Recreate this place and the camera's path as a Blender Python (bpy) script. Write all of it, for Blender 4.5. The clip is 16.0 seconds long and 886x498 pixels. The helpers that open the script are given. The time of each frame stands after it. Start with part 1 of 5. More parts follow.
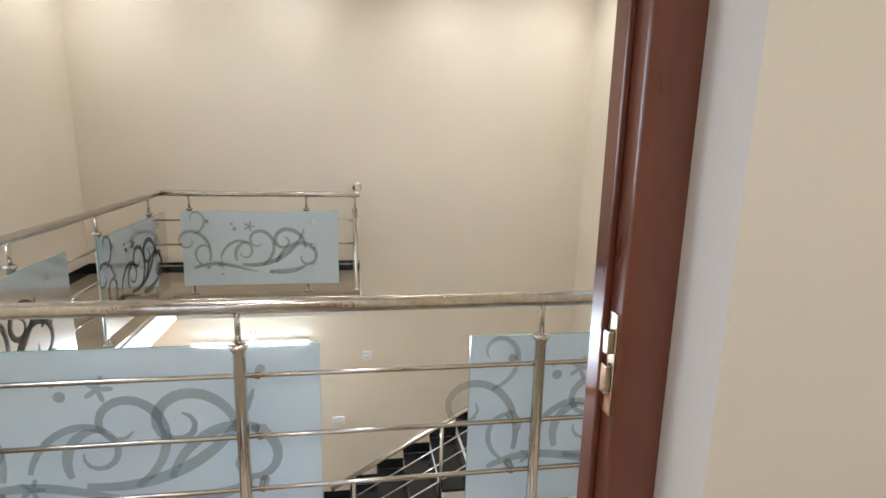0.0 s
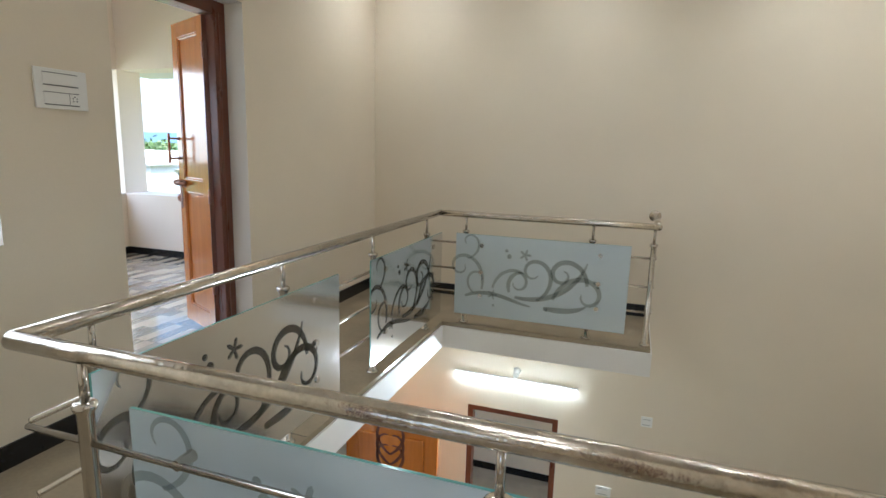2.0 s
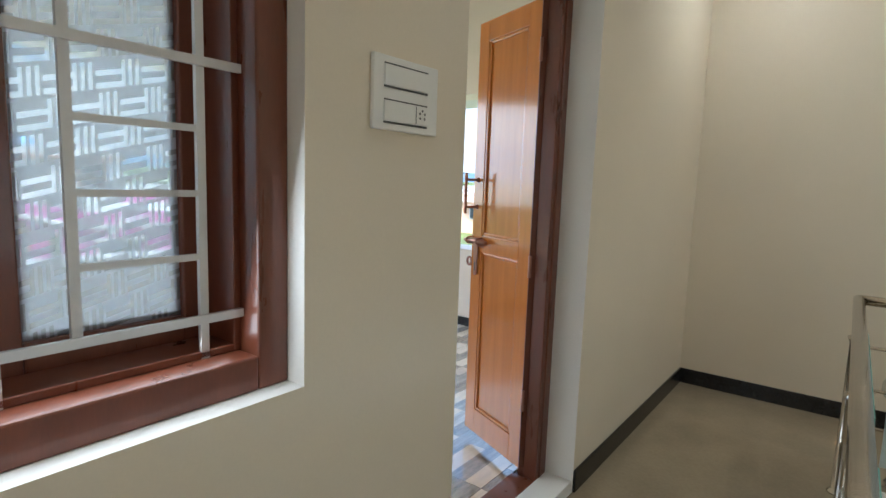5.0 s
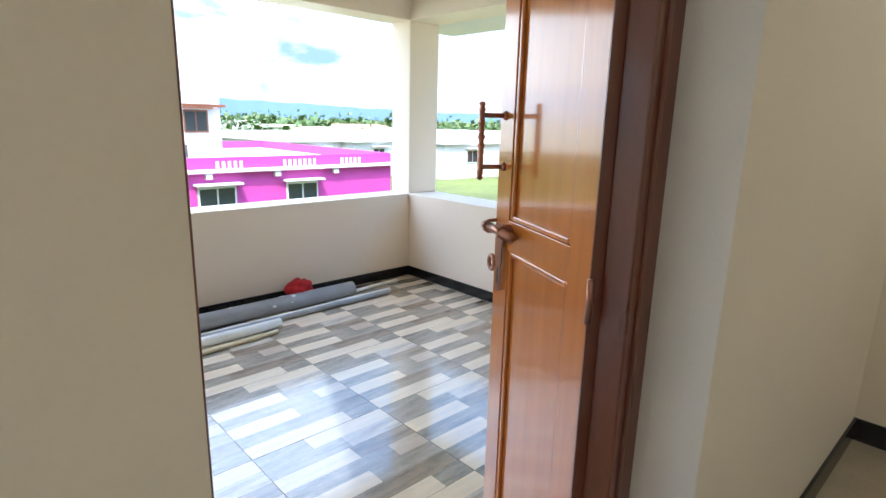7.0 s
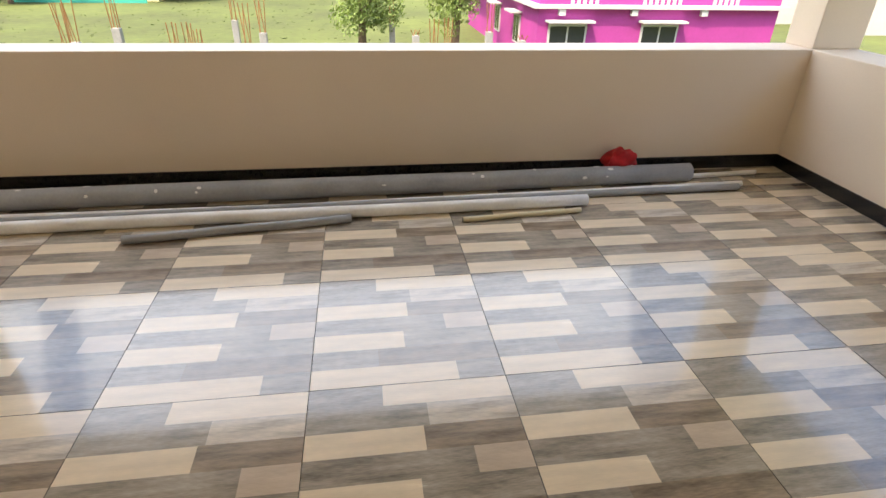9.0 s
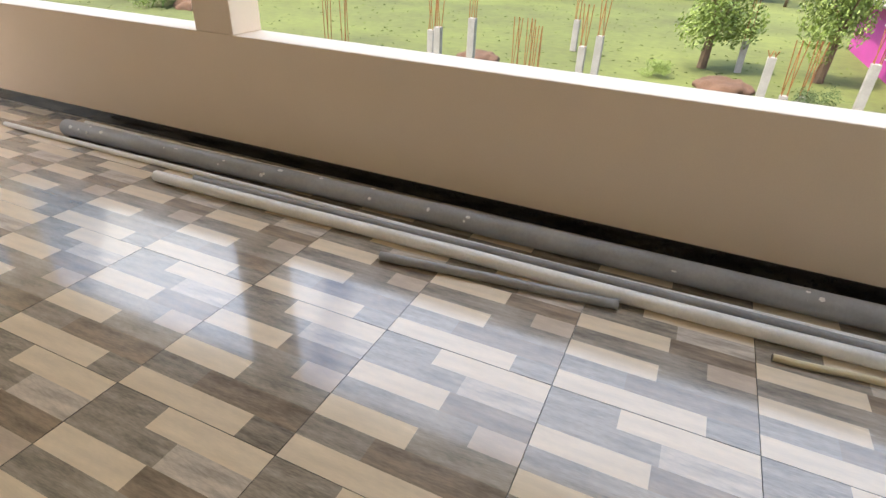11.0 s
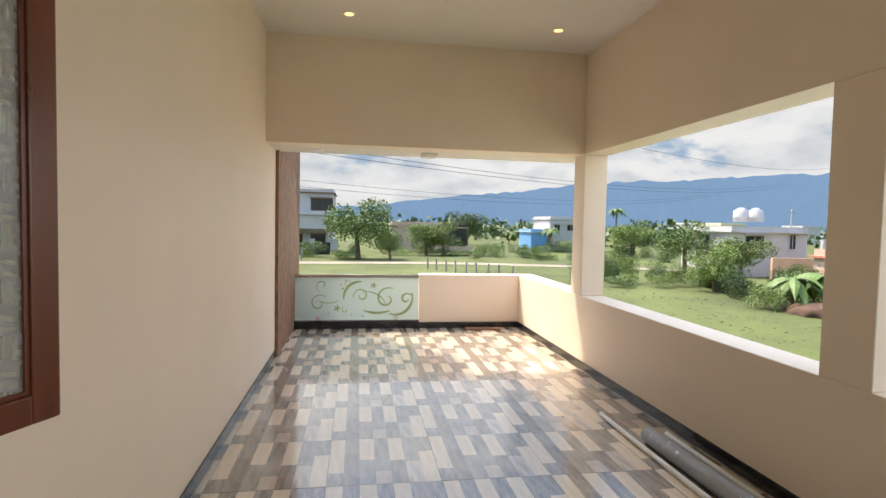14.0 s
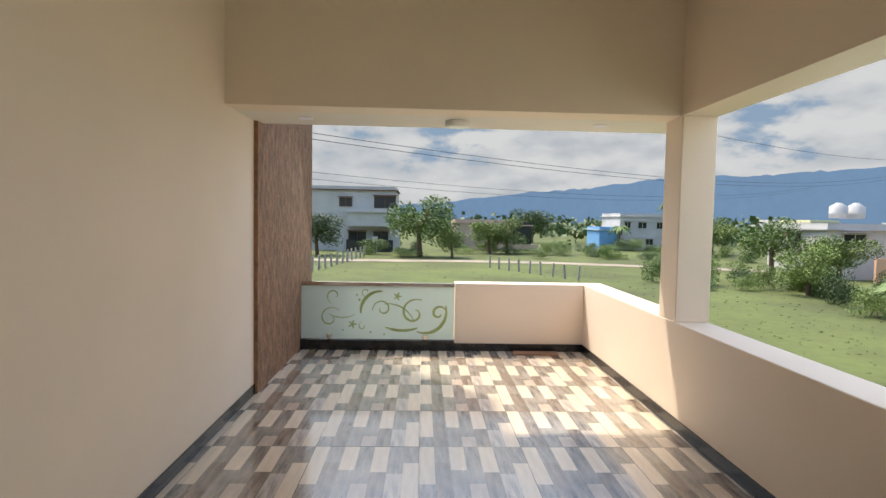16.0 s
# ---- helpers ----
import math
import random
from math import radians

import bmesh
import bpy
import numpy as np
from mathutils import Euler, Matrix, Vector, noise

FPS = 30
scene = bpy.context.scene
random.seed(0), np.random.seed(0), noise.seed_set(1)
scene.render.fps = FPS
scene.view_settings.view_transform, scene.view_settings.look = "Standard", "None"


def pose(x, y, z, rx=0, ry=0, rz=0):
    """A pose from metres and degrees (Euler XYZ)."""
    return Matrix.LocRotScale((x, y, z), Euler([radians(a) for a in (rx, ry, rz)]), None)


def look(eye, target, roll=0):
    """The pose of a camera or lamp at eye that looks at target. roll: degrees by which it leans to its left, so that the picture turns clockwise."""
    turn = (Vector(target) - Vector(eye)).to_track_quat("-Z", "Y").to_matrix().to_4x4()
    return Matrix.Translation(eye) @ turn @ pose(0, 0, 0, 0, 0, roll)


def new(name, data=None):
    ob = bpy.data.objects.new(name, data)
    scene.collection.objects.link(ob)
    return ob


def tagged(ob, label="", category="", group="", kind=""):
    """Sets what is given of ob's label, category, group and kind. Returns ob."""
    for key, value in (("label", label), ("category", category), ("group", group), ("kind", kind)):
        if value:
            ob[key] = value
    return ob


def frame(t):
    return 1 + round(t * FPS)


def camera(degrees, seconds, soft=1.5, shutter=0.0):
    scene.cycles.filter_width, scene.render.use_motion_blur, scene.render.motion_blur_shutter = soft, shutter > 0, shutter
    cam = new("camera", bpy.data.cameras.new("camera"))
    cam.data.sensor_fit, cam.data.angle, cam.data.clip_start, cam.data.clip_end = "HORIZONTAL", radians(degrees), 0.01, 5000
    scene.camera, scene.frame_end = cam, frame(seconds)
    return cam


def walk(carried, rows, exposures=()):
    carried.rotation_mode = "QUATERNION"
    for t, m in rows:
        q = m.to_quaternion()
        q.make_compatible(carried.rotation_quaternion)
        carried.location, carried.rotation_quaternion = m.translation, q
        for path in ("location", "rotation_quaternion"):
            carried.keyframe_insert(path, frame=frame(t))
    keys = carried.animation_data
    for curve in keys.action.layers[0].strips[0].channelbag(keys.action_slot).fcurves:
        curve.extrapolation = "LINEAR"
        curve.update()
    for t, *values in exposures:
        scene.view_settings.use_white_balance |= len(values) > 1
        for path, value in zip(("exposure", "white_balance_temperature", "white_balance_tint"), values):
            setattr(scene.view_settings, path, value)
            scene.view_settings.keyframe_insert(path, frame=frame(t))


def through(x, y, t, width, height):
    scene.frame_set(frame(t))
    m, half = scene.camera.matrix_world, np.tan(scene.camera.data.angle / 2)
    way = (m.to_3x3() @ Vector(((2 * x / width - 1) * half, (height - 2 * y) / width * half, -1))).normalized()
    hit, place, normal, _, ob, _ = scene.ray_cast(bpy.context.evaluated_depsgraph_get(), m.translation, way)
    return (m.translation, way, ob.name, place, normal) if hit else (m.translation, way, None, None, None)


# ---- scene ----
cam = camera(78.0, 16.0)
PATH = [
    (0, (2.134, -2.434, 1.298), (2.449, -0.5, 0.895), 1.4),
    (0.5, (2.134, -2.25, 1.303), (2.269, -0.301, 0.873), 1.6),
    (1, (2.135, -2.031, 1.304), (2.125, -0.079, 0.869), 2.4),
    (1.5, (2.07, -1.817, 1.309), (1.852, 0.13, 0.91), 2.4),
    (2, (1.962, -1.679, 1.276), (1.326, 0.183, 0.917), 1.6),
    (2.5, (1.896, -1.489, 1.275), (0.761, 0.13, 0.977), 2.1),
    (3, (1.761, -1.334, 1.275), (0.362, 0.076, 1.045), 2.9),
    (3.5, (1.472, -1.2, 1.287), (0.048, 0.193, 1.113), 2.8),
    (4, (1.135, -1.075, 1.279), (-0.198, 0.409, 1.125), 2.0),
    (4.2, (1.013, -1.021, 1.288), (-0.257, 0.515, 1.118), 2.1),
    (4.9, (0.60, -0.98, 1.29), (-0.60, 0.61, 1.05), 2.0),
    (5.6, (0.29, -0.67, 1.25), (-0.86, 0.95, 0.95), 1.7),
    (6.5, (0.182, -0.147, 1.203), (-0.985, 1.443, 0.866), 1.4),
    (7, (0.034, 0.155, 1.279), (-1.388, 1.485, 0.824), 1.4),
    (7.5, (-0.158, 0.326, 1.163), (-1.797, 1.343, 0.638), 2.7),
    (8, (-0.275, 0.442, 1.163), (-2.025, 1.121, 0.474), 2.9),
    (8.2, (-0.333, 0.465, 1.154), (-2.096, 1.025, 0.394), 2.5),
    (10.3, (-0.899, 0.513, 1.226), (-2.565, 0.45, 0.122), 3.4),
    (10.5, (-0.963, 0.509, 1.194), (-2.65, 0.292, 0.143), 3.2),
    (11, (-1.073, 0.475, 1.237), (-2.657, -0.209, 0.226), 2.7),
    (11.5, (-1.144, 0.466, 1.229), (-2.485, -0.733, 0.354), 2.2),
    (12, (-1.161, 0.497, 1.262), (-2.17, -1.089, 0.58), 1.5),
    (12.5, (-1.174, 0.491, 1.309), (-1.914, -1.315, 0.872), 0.7),
    (13, (-1.182, 0.463, 1.356), (-1.746, -1.442, 1.126), 0.4),
    (13.5, (-1.244, 0.336, 1.358), (-1.67, -1.614, 1.23), 0.6),
    (14, (-1.34, 0.084, 1.357), (-1.651, -1.89, 1.262), 1.2),
    (14.5, (-1.472, -0.217, 1.348), (-1.692, -2.203, 1.27), 1.9),
    (15, (-1.639, -0.572, 1.391), (-1.783, -2.565, 1.297), 1.9),
    (15.5, (-1.753, -0.951, 1.37), (-1.845, -2.946, 1.267), 1.0),
    (16, (-1.799, -1.355, 1.334), (-1.874, -3.351, 1.226), 1.1),
]
walk(cam, [(t, look(e, p, r)) for t, e, p, r in PATH],
     [(0, 3.8, 5700, 12), (1.0, 3.45, 5700, 10), (2.5, 3.25, 5650, 6), (4.2, 3.05, 5650, 4), (6.5, 3.2, 5650, 5), (7.0, 3.15, 5900, 6), (7.6, 3.1, 6800, 9), (8.2, 2.7, 7900, 12), (10.3, 2.65, 7600, 12), (12.5, 2.4, 7300, 11), (13.5, 2.3, 7200, 11), (14.5, 2.2, 7100, 11), (16, 1.9, 7000, 10)])


# ---- world, sun, exposure ----
SUN = Vector((-0.377, 0.43, -1.0)).normalized()
world = bpy.data.worlds.new("sky")
scene.world = world
world.use_nodes = True
wn = world.node_tree.nodes
sky = wn.new("ShaderNodeTexSky")
sky.sky_type, sky.sun_disc = "NISHITA", False
sky.sun_elevation = math.asin(-SUN.z)
sky.sun_rotation = math.atan2(-SUN.x, -SUN.y)
sky.air_density, sky.dust_density, sky.ozone_density = 1.0, 1.5, 1.0
wn["Background"].inputs["Strength"].default_value = 0.15
world.node_tree.links.new(sky.outputs[0], wn["Background"].inputs["Color"])
sun = new("sun", bpy.data.lights.new("sun", "SUN"))
sun.data.energy, sun.data.angle, sun.data.color = 1.3, radians(1.5), (1.0, 0.94, 0.84)
sun.matrix_world = look((0, 0, 30), Vector((0, 0, 30)) + SUN)

# ---- levels and plan (metres) ----
HF = -0.03            # hall floor; the balcony floor is 0
GF = -3.10            # ground floor indoors
GROUND = -3.45        # ground outdoors
CEIL = 2.96
LINTEL = 2.03
PTOP = 0.69           # top of the parapets
WX0, WX1 = -0.55, -0.31   # wall between hall and balcony
PX = -3.457            # inner face of the balcony's long parapet
PO = -3.69            # its outer face
NY = 3.02             # inner face of the short parapet
SY = -6.86             # inner face of the far end
FARY = 2.95           # far wall of the hall
RX = 4.456            # right wall of the hall
DY0, DY1, DTOP = 0.265, 1.175, 2.095
WY0, WY1, WZ0, WZ1 = -1.205, -0.268, 0.865, 2.09


# ---- materials ----
def mat(name, col, rough=0.6, metal=0.0, vary=0.08, scale=6.0, fine=90.0, bump=0.02, spec=0.5, rand=0.0, stretch=None, coat=0.0, trans=0.0):
    m = bpy.data.materials.new(name)
    m.use_nodes = True
    n, l = m.node_tree.nodes, m.node_tree.links
    b = n["Principled BSDF"]
    b.inputs["Roughness"].default_value = rough
    b.inputs["Metallic"].default_value = metal
    b.inputs["Specular IOR Level"].default_value = spec
    b.inputs["Coat Weight"].default_value = coat
    b.inputs["Coat Roughness"].default_value = 0.08
    b.inputs["Transmission Weight"].default_value = trans
    co = n.new("ShaderNodeTexCoord")
    mp = n.new("ShaderNodeMapping")
    l.new(co.outputs["Object"], mp.inputs[0])
    if stretch:
        mp.inputs["Scale"].default_value = stretch
    big, small = n.new("ShaderNodeTexNoise"), n.new("ShaderNodeTexNoise")
    big.inputs["Scale"].default_value, small.inputs["Scale"].default_value = scale, fine
    big.inputs["Detail"].default_value = 5
    for t in (big, small):
        l.new(mp.outputs[0], t.inputs["Vector"])
    mix = n.new("ShaderNodeMath")
    mix.operation = "MULTIPLY_ADD"
    l.new(small.outputs["Fac"], mix.inputs[0])
    mix.inputs[1].default_value = 0.4
    l.new(big.outputs["Fac"], mix.inputs[2])
    last = mix.outputs[0]
    if rand:
        oi, ma = n.new("ShaderNodeObjectInfo"), n.new("ShaderNodeMath")
        ma.operation, ma.inputs[1].default_value = "MULTIPLY_ADD", rand
        l.new(oi.outputs["Random"], ma.inputs[0])
        l.new(last, ma.inputs[2])
        last = ma.outputs[0]
    rm = n.new("ShaderNodeMapRange")
    rm.inputs["From Min"].default_value, rm.inputs["From Max"].default_value = 0.45, 0.95 + rand
    rm.inputs["To Min"].default_value, rm.inputs["To Max"].default_value = 1 - vary, 1 + vary
    l.new(last, rm.inputs[0])
    vm = n.new("ShaderNodeVectorMath")
    vm.operation = "SCALE"
    vm.inputs[0].default_value = col
    l.new(rm.outputs[0], vm.inputs["Scale"])
    l.new(vm.outputs[0], b.inputs["Base Color"])
    if bump:
        bp = n.new("ShaderNodeBump")
        bp.inputs["Strength"].default_value, bp.inputs["Distance"].default_value = 0.5, bump
        l.new(last, bp.inputs["Height"])
        l.new(bp.outputs[0], b.inputs["Normal"])
    rr = n.new("ShaderNodeMapRange")
    rr.inputs["To Min"].default_value, rr.inputs["To Max"].default_value = max(rough - 0.08, 0.02), min(rough + 0.08, 1)
    l.new(big.outputs["Fac"], rr.inputs[0])
    l.new(rr.outputs[0], b.inputs["Roughness"])
    return m


def glow(name, col, power):
    m = bpy.data.materials.new(name)
    m.use_nodes = True
    b = m.node_tree.nodes["Principled BSDF"]
    b.inputs["Emission Color"].default_value = (*col, 1)
    b.inputs["Emission Strength"].default_value = power
    return m


CREAM = mat("cream_wall_paint", (0.78, 0.69, 0.545), 0.42, vary=0.035, scale=1.3, fine=160, bump=0.0006)
WHITE = mat("white_plaster", (0.82, 0.79, 0.74), 0.6, vary=0.04, scale=2, fine=120, bump=0.0008)
PEACH = mat("peach_wall_paint", (0.84, 0.712, 0.575), 0.55, vary=0.05, scale=1.1, fine=140, bump=0.0008)
BROWNPLASTER = mat("rough_brown_texture_paint", (0.26, 0.14, 0.075), 0.75, vary=0.5, scale=16, fine=55, bump=0.04, stretch=(1, 1, 0.6))
CEILM = mat("ceiling_paint", (0.78, 0.74, 0.68), 0.7, vary=0.03, scale=1, bump=0.0005)
GRANITE = mat("black_granite", (0.012, 0.012, 0.013), 0.22, vary=0.5, scale=40, fine=300, bump=0.0)
HALLTILE = mat("beige_floor_tile", (0.31, 0.25, 0.165), 0.16, vary=0.12, scale=4, fine=60, bump=0.0)
WOOD = mat("orange_brown_wood", (0.60, 0.195, 0.032), 0.16, vary=0.10, scale=3, fine=40, bump=0.0006, stretch=(9, 9, 0.7), coat=1.0)
DARKWOOD = mat("dark_brown_painted_wood", (0.15, 0.042, 0.02), 0.3, vary=0.18, scale=5, fine=60, bump=0.0008, stretch=(4, 4, 0.8), coat=0.3)
STEEL = mat("stainless_steel", (0.62, 0.58, 0.52), 0.16, 1.0, vary=0.06, scale=20, fine=200, bump=0.0)
WRAPSTEEL = mat("wrapped_stainless_steel", (0.60, 0.55, 0.47), 0.2, 1.0, vary=0.22, scale=26, fine=120, bump=0.004, coat=0.7)
CHROME = mat("bronze_fitting", (0.40, 0.20, 0.14), 0.3, 0.9, vary=0.1, scale=20, bump=0.0)
PLASTIC = mat("white_plastic", (0.85, 0.84, 0.80), 0.3, vary=0.02, bump=0.0)
GRASS = mat("meadow", (0.084, 0.104, 0.024), 0.95, vary=0.42, scale=0.16, fine=2.5, bump=0.05)


# ---- mesh helpers ----
def box(bm, x0, x1, y0, y1, z0, z1, bevel=0.0, mi=0):
    r = bmesh.ops.create_cube(bm, size=1.0, matrix=Matrix.Translation(((x0 + x1) / 2, (y0 + y1) / 2, (z0 + z1) / 2)) @ Matrix.Diagonal((abs(x1 - x0), abs(y1 - y0), abs(z1 - z0), 1)))
    vs = r["verts"]
    fs = {f for v in vs for f in v.link_faces}
    for f in fs:
        f.material_index = mi
    if bevel:
        es = list({e for v in vs for e in v.link_edges})
        bmesh.ops.bevel(bm, geom=es, offset=bevel, segments=2, affect="EDGES", profile=0.5)
    return bm


def B(*a, **k):
    return box(bmesh.new(), *a, **k)


def rod(bm, a, b, r, r2=None, seg=12, caps=True):
    a, b = Vector(a), Vector(b)
    d = b - a
    m = Matrix.Translation((a + b) / 2) @ d.to_track_quat("Z", "Y").to_matrix().to_4x4()
    bmesh.ops.create_cone(bm, cap_ends=caps, segments=seg, radius1=r, radius2=r if r2 is None else r2, depth=d.length, matrix=m)
    return bm


def ball(bm, c, r, sub=2, sz=(1, 1, 1)):
    bmesh.ops.create_icosphere(bm, subdivisions=sub, radius=r, matrix=Matrix.Translation(c) @ Matrix.Diagonal((*sz, 1)))
    return bm


def lathe(bm, profile, c, seg=16):
    """A turned shape round the upright through c: profile rows of (radius, height)."""
    rings = []
    for r, h in profile:
        rings.append([bm.verts.new((c[0] + r * math.cos(a), c[1] + r * math.sin(a), c[2] + h)) for a in (2 * math.pi * i / seg for i in range(seg))])
    for p, q in zip(rings, rings[1:]):
        for i in range(seg):
            bm.faces.new((p[i], p[(i + 1) % seg], q[(i + 1) % seg], q[i]))
    bm.faces.new(rings[-1])
    bm.faces.new(list(reversed(rings[0])))
    return bm


def tube(bm, pts, r, seg=10):
    """A pipe along a polyline with mitred, rounded bends."""
    pts = [Vector(p) for p in pts]
    rings = []
    up = Vector((0.123, 0.217, 0.969)).normalized()
    for i, p in enumerate(pts):
        d = (pts[min(i + 1, len(pts) - 1)] - pts[max(i - 1, 0)]).normalized()
        u = d.cross(up).normalized()
        v = d.cross(u)
        rings.append([bm.verts.new(p + r * (math.cos(a) * u + math.sin(a) * v)) for a in (2 * math.pi * k / seg for k in range(seg))])
    for p, q in zip(rings, rings[1:]):
        for k in range(seg):
            bm.faces.new((p[k], p[(k + 1) % seg], q[(k + 1) % seg], q[k]))
    bm.faces.new(rings[-1])
    bm.faces.new(list(reversed(rings[0])))
    bmesh.ops.recalc_face_normals(bm, faces=bm.faces)
    return bm


def part(name, bm, material, parent=None, label="", smooth=False):
    me = bpy.data.meshes.new(name)
    bm.to_mesh(me)
    bm.free()
    for m in material if isinstance(material, (list, tuple)) else [material]:
        me.materials.append(m)
    if smooth:
        for p in me.polygons:
            p.use_smooth = True
    ob = new(name, me)
    if parent:
        ob.parent = parent
    if label:
        ob["label"] = label
    return ob


def thing(name, label, category, at=(0, 0, 0), group="", kind=""):
    ob = new(name)
    ob.empty_display_size = 0.1
    ob.location = at
    return tagged(ob, label, category, group, kind)


def cells(us, zs, holes):
    """The cells of a grid over u and z that lie in no hole (u0, u1, z0, z1)."""
    us = sorted(set(us) | {h[i] for h in holes for i in (0, 1)})
    zs = sorted(set(zs) | {h[i] for h in holes for i in (2, 3)})
    for u0, u1 in zip(us, us[1:]):
        for z0, z1 in zip(zs, zs[1:]):
            u, z = (u0 + u1) / 2, (z0 + z1) / 2
            if not any(h[0] < u < h[1] and h[2] < z < h[3] for h in holes):
                yield u0, u1, z0, z1


def wall(name, axis, a0, a1, u0, u1, z0, z1, holes, mats, label):
    """A wall with openings; mats: the face towards the lower side of the axis, the higher side, and the rest."""
    bm = bmesh.new()
    for p, q, r, s in cells((u0, u1), (z0, z1), holes):
        box(bm, *((a0, a1, p, q) if axis == "x" else (p, q, a0, a1)), r, s)
    bmesh.ops.remove_doubles(bm, verts=bm.verts, dist=1e-5)
    seen = {}
    for f in list(bm.faces):
        seen.setdefault(tuple(round(c, 4) for c in f.calc_center_median()), []).append(f)
    dead = [f for fs in seen.values() if len(fs) > 1 for f in fs]
    bmesh.ops.delete(bm, geom=dead, context="FACES_ONLY")
    i = 0 if axis == "x" else 1
    for f in bm.faces:
        n = f.normal[i]
        f.material_index = 0 if n < -0.9 else 1 if n > 0.9 else 2
    return tagged(part(name, bm, mats), label, "wall", kind="structure")


def slab(name, x0, x1, y0, y1, z0, z1, m, label, cat="floor", bevel=0.0):
    return tagged(part(name, B(x0, x1, y0, y1, z0, z1, bevel=bevel), m), label, cat, kind="structure")

# ---- lamps ----
SKYLAMP = 4.2            # added area lamps that stand in for daylight at the balcony and window openings
HALL_LAMPS = ((0.15, 2.4, 3.6), (1.5, 2.3, 3.4), (3.0, 2.3, 3.6), (4.0, 2.3, 3.6), (4.05, 0.8, 3.6), (0.15, 0.3, 0.9), (2.4, -1.2, 4.6), (1.2, -3.0, 6.5), (3.2, -3.0, 6.5))   # x, y, watts; the last four are added fill with no known fitting
for x, y, e in HALL_LAMPS:
    li = new("downlight_lamp", bpy.data.lights.new("downlight_lamp", "SPOT"))
    li.data.energy, li.data.spot_size, li.data.spot_blend, li.data.shadow_soft_size, li.data.color = e, radians(160), 1.0, 0.06, (1, 0.96, 0.90)
    li.location = (x, y, CEIL - 0.03)
tl = new("tube_lamp", bpy.data.lights.new("tube_lamp", "AREA"))
tl.data.shape, tl.data.size, tl.data.size_y, tl.data.energy, tl.data.color = "RECTANGLE", 1.1, 0.04, 6, (0.9, 0.97, 1)
tl.matrix_world = look((1.1, FARY - 0.07, -0.78), (1.1, FARY - 1, -1.0))

# Fill lamps added at the openings, on top of the sky and sun.
for at, to, sx, sy, e in (((PO - 0.6, 0.5, 1.7), (-2, 0.5, 0.6), 4.6, 1.5, SKYLAMP * 1.45), ((PO - 0.6, -3.48, 1.7), (-2, -3.48, 0.6), 2.8, 1.5, SKYLAMP * 0.85), ((-2.0, SY - 0.3, 1.36), (-2.0, -5, 0.2), 2.9, 1.3, SKYLAMP * 0.35),
                       ((WX1 + 0.012, (WY0 + WY1) / 2, 1.47), (2, (WY0 + WY1) / 2, 0.9), 0.75, 1.05, SKYLAMP * 0.35)):
    li = new("opening_fill", bpy.data.lights.new("opening_fill", "AREA"))
    li.data.shape, li.data.size, li.data.size_y, li.data.energy, li.data.color = "RECTANGLE", sx, sy, e, (0.95, 0.98, 1.0)
    li.matrix_world = look(at, to)

# ---- structure: walls ----
wall("wall_west", "x", WX0, WX1, -5.45, FARY, GF, CEIL,
     [(DY0, DY1, HF, DTOP), (WY0, WY1, WZ0, WZ1), (1.55, 2.42, GF, -1.05)], [PEACH, CREAM, WHITE], "cream painted hall wall with a door and a window")
wall("wall_north", "y", FARY, FARY + 0.22, WX0, RX + 0.2, GF, CEIL, [(0.67, 1.51, GF, -1.07)], [CREAM, PEACH, WHITE], "tall cream painted wall behind the open well")
wall("wall_east", "x", RX, RX + 0.2, -4.7, FARY, GF, CEIL, [(-0.35, 0.95, 0.38, 1.75)], [CREAM, PEACH, WHITE], "cream painted wall with a wooden window")
wall("wall_south", "y", -1.77, -1.56, WX1, RX, HF, CEIL, [(1.42, 2.65, HF, 2.12)], [CREAM, CREAM, WHITE], "cream painted wall with the bedroom doorway")
# The unseen opening is added to let daylight into the bedroom.
wall("wall_room_back", "y", -4.7, -4.5, WX1, RX, HF, CEIL, [(1.3, 2.9, 0.9, 2.1)], [PEACH, CREAM, WHITE], "plain cream bedroom back wall with an added daylight opening")
wall("wall_under_south", "y", -1.75, -1.56, WX1, RX, GF, HF - 0.17, [], [CREAM, CREAM, CREAM], "plain cream wall of the lower hall")
# Real strip; its unseen top and far end are extended to shape the sun patch.
slab("wall_texture_pier", WX0 - 0.03, WX1 + 0.3, -7.42, -5.45, -3.45, 4.75, BROWNPLASTER, "rough brown textured wall strip beside the balcony", "wall")

# ---- structure: floors and ceilings ----
slab("floor_west_walk", WX1, 0.66, -1.56, FARY, HF - 0.19, HF, [HALLTILE], "polished beige tiled walkway")
slab("floor_south_walk", 0.66, RX, -1.56, -0.78, HF - 0.19, HF, [HALLTILE], "polished beige tiled walkway")
slab("floor_north_ledge", 0.66, 2.17, 2.16, FARY, HF - 0.19, HF, [HALLTILE], "polished beige tiled ledge")
slab("floor_room", WX1, RX, -4.5, -1.56, HF - 0.17, HF - 0.004, [HALLTILE], "polished beige tiled bedroom floor")
slab("floor_lower", WX1 - 2.5, RX, -1.56, FARY + 2.2, GF - 0.15, GF, [HALLTILE], "polished beige tiled floor of the lower hall")
for i, (a, b, c, d) in enumerate(((0.66, 0.672, -0.78, 2.148), (0.66, RX, -0.78, -0.768), (0.672, 2.17, 2.148, 2.16), (2.17, 2.182, 2.148, FARY)), 1):
    slab("trim_%d" % i, a, b, c, d, HF - 0.2, HF - 0.03, [WHITE], "white painted edge of the gallery floor", "trim")
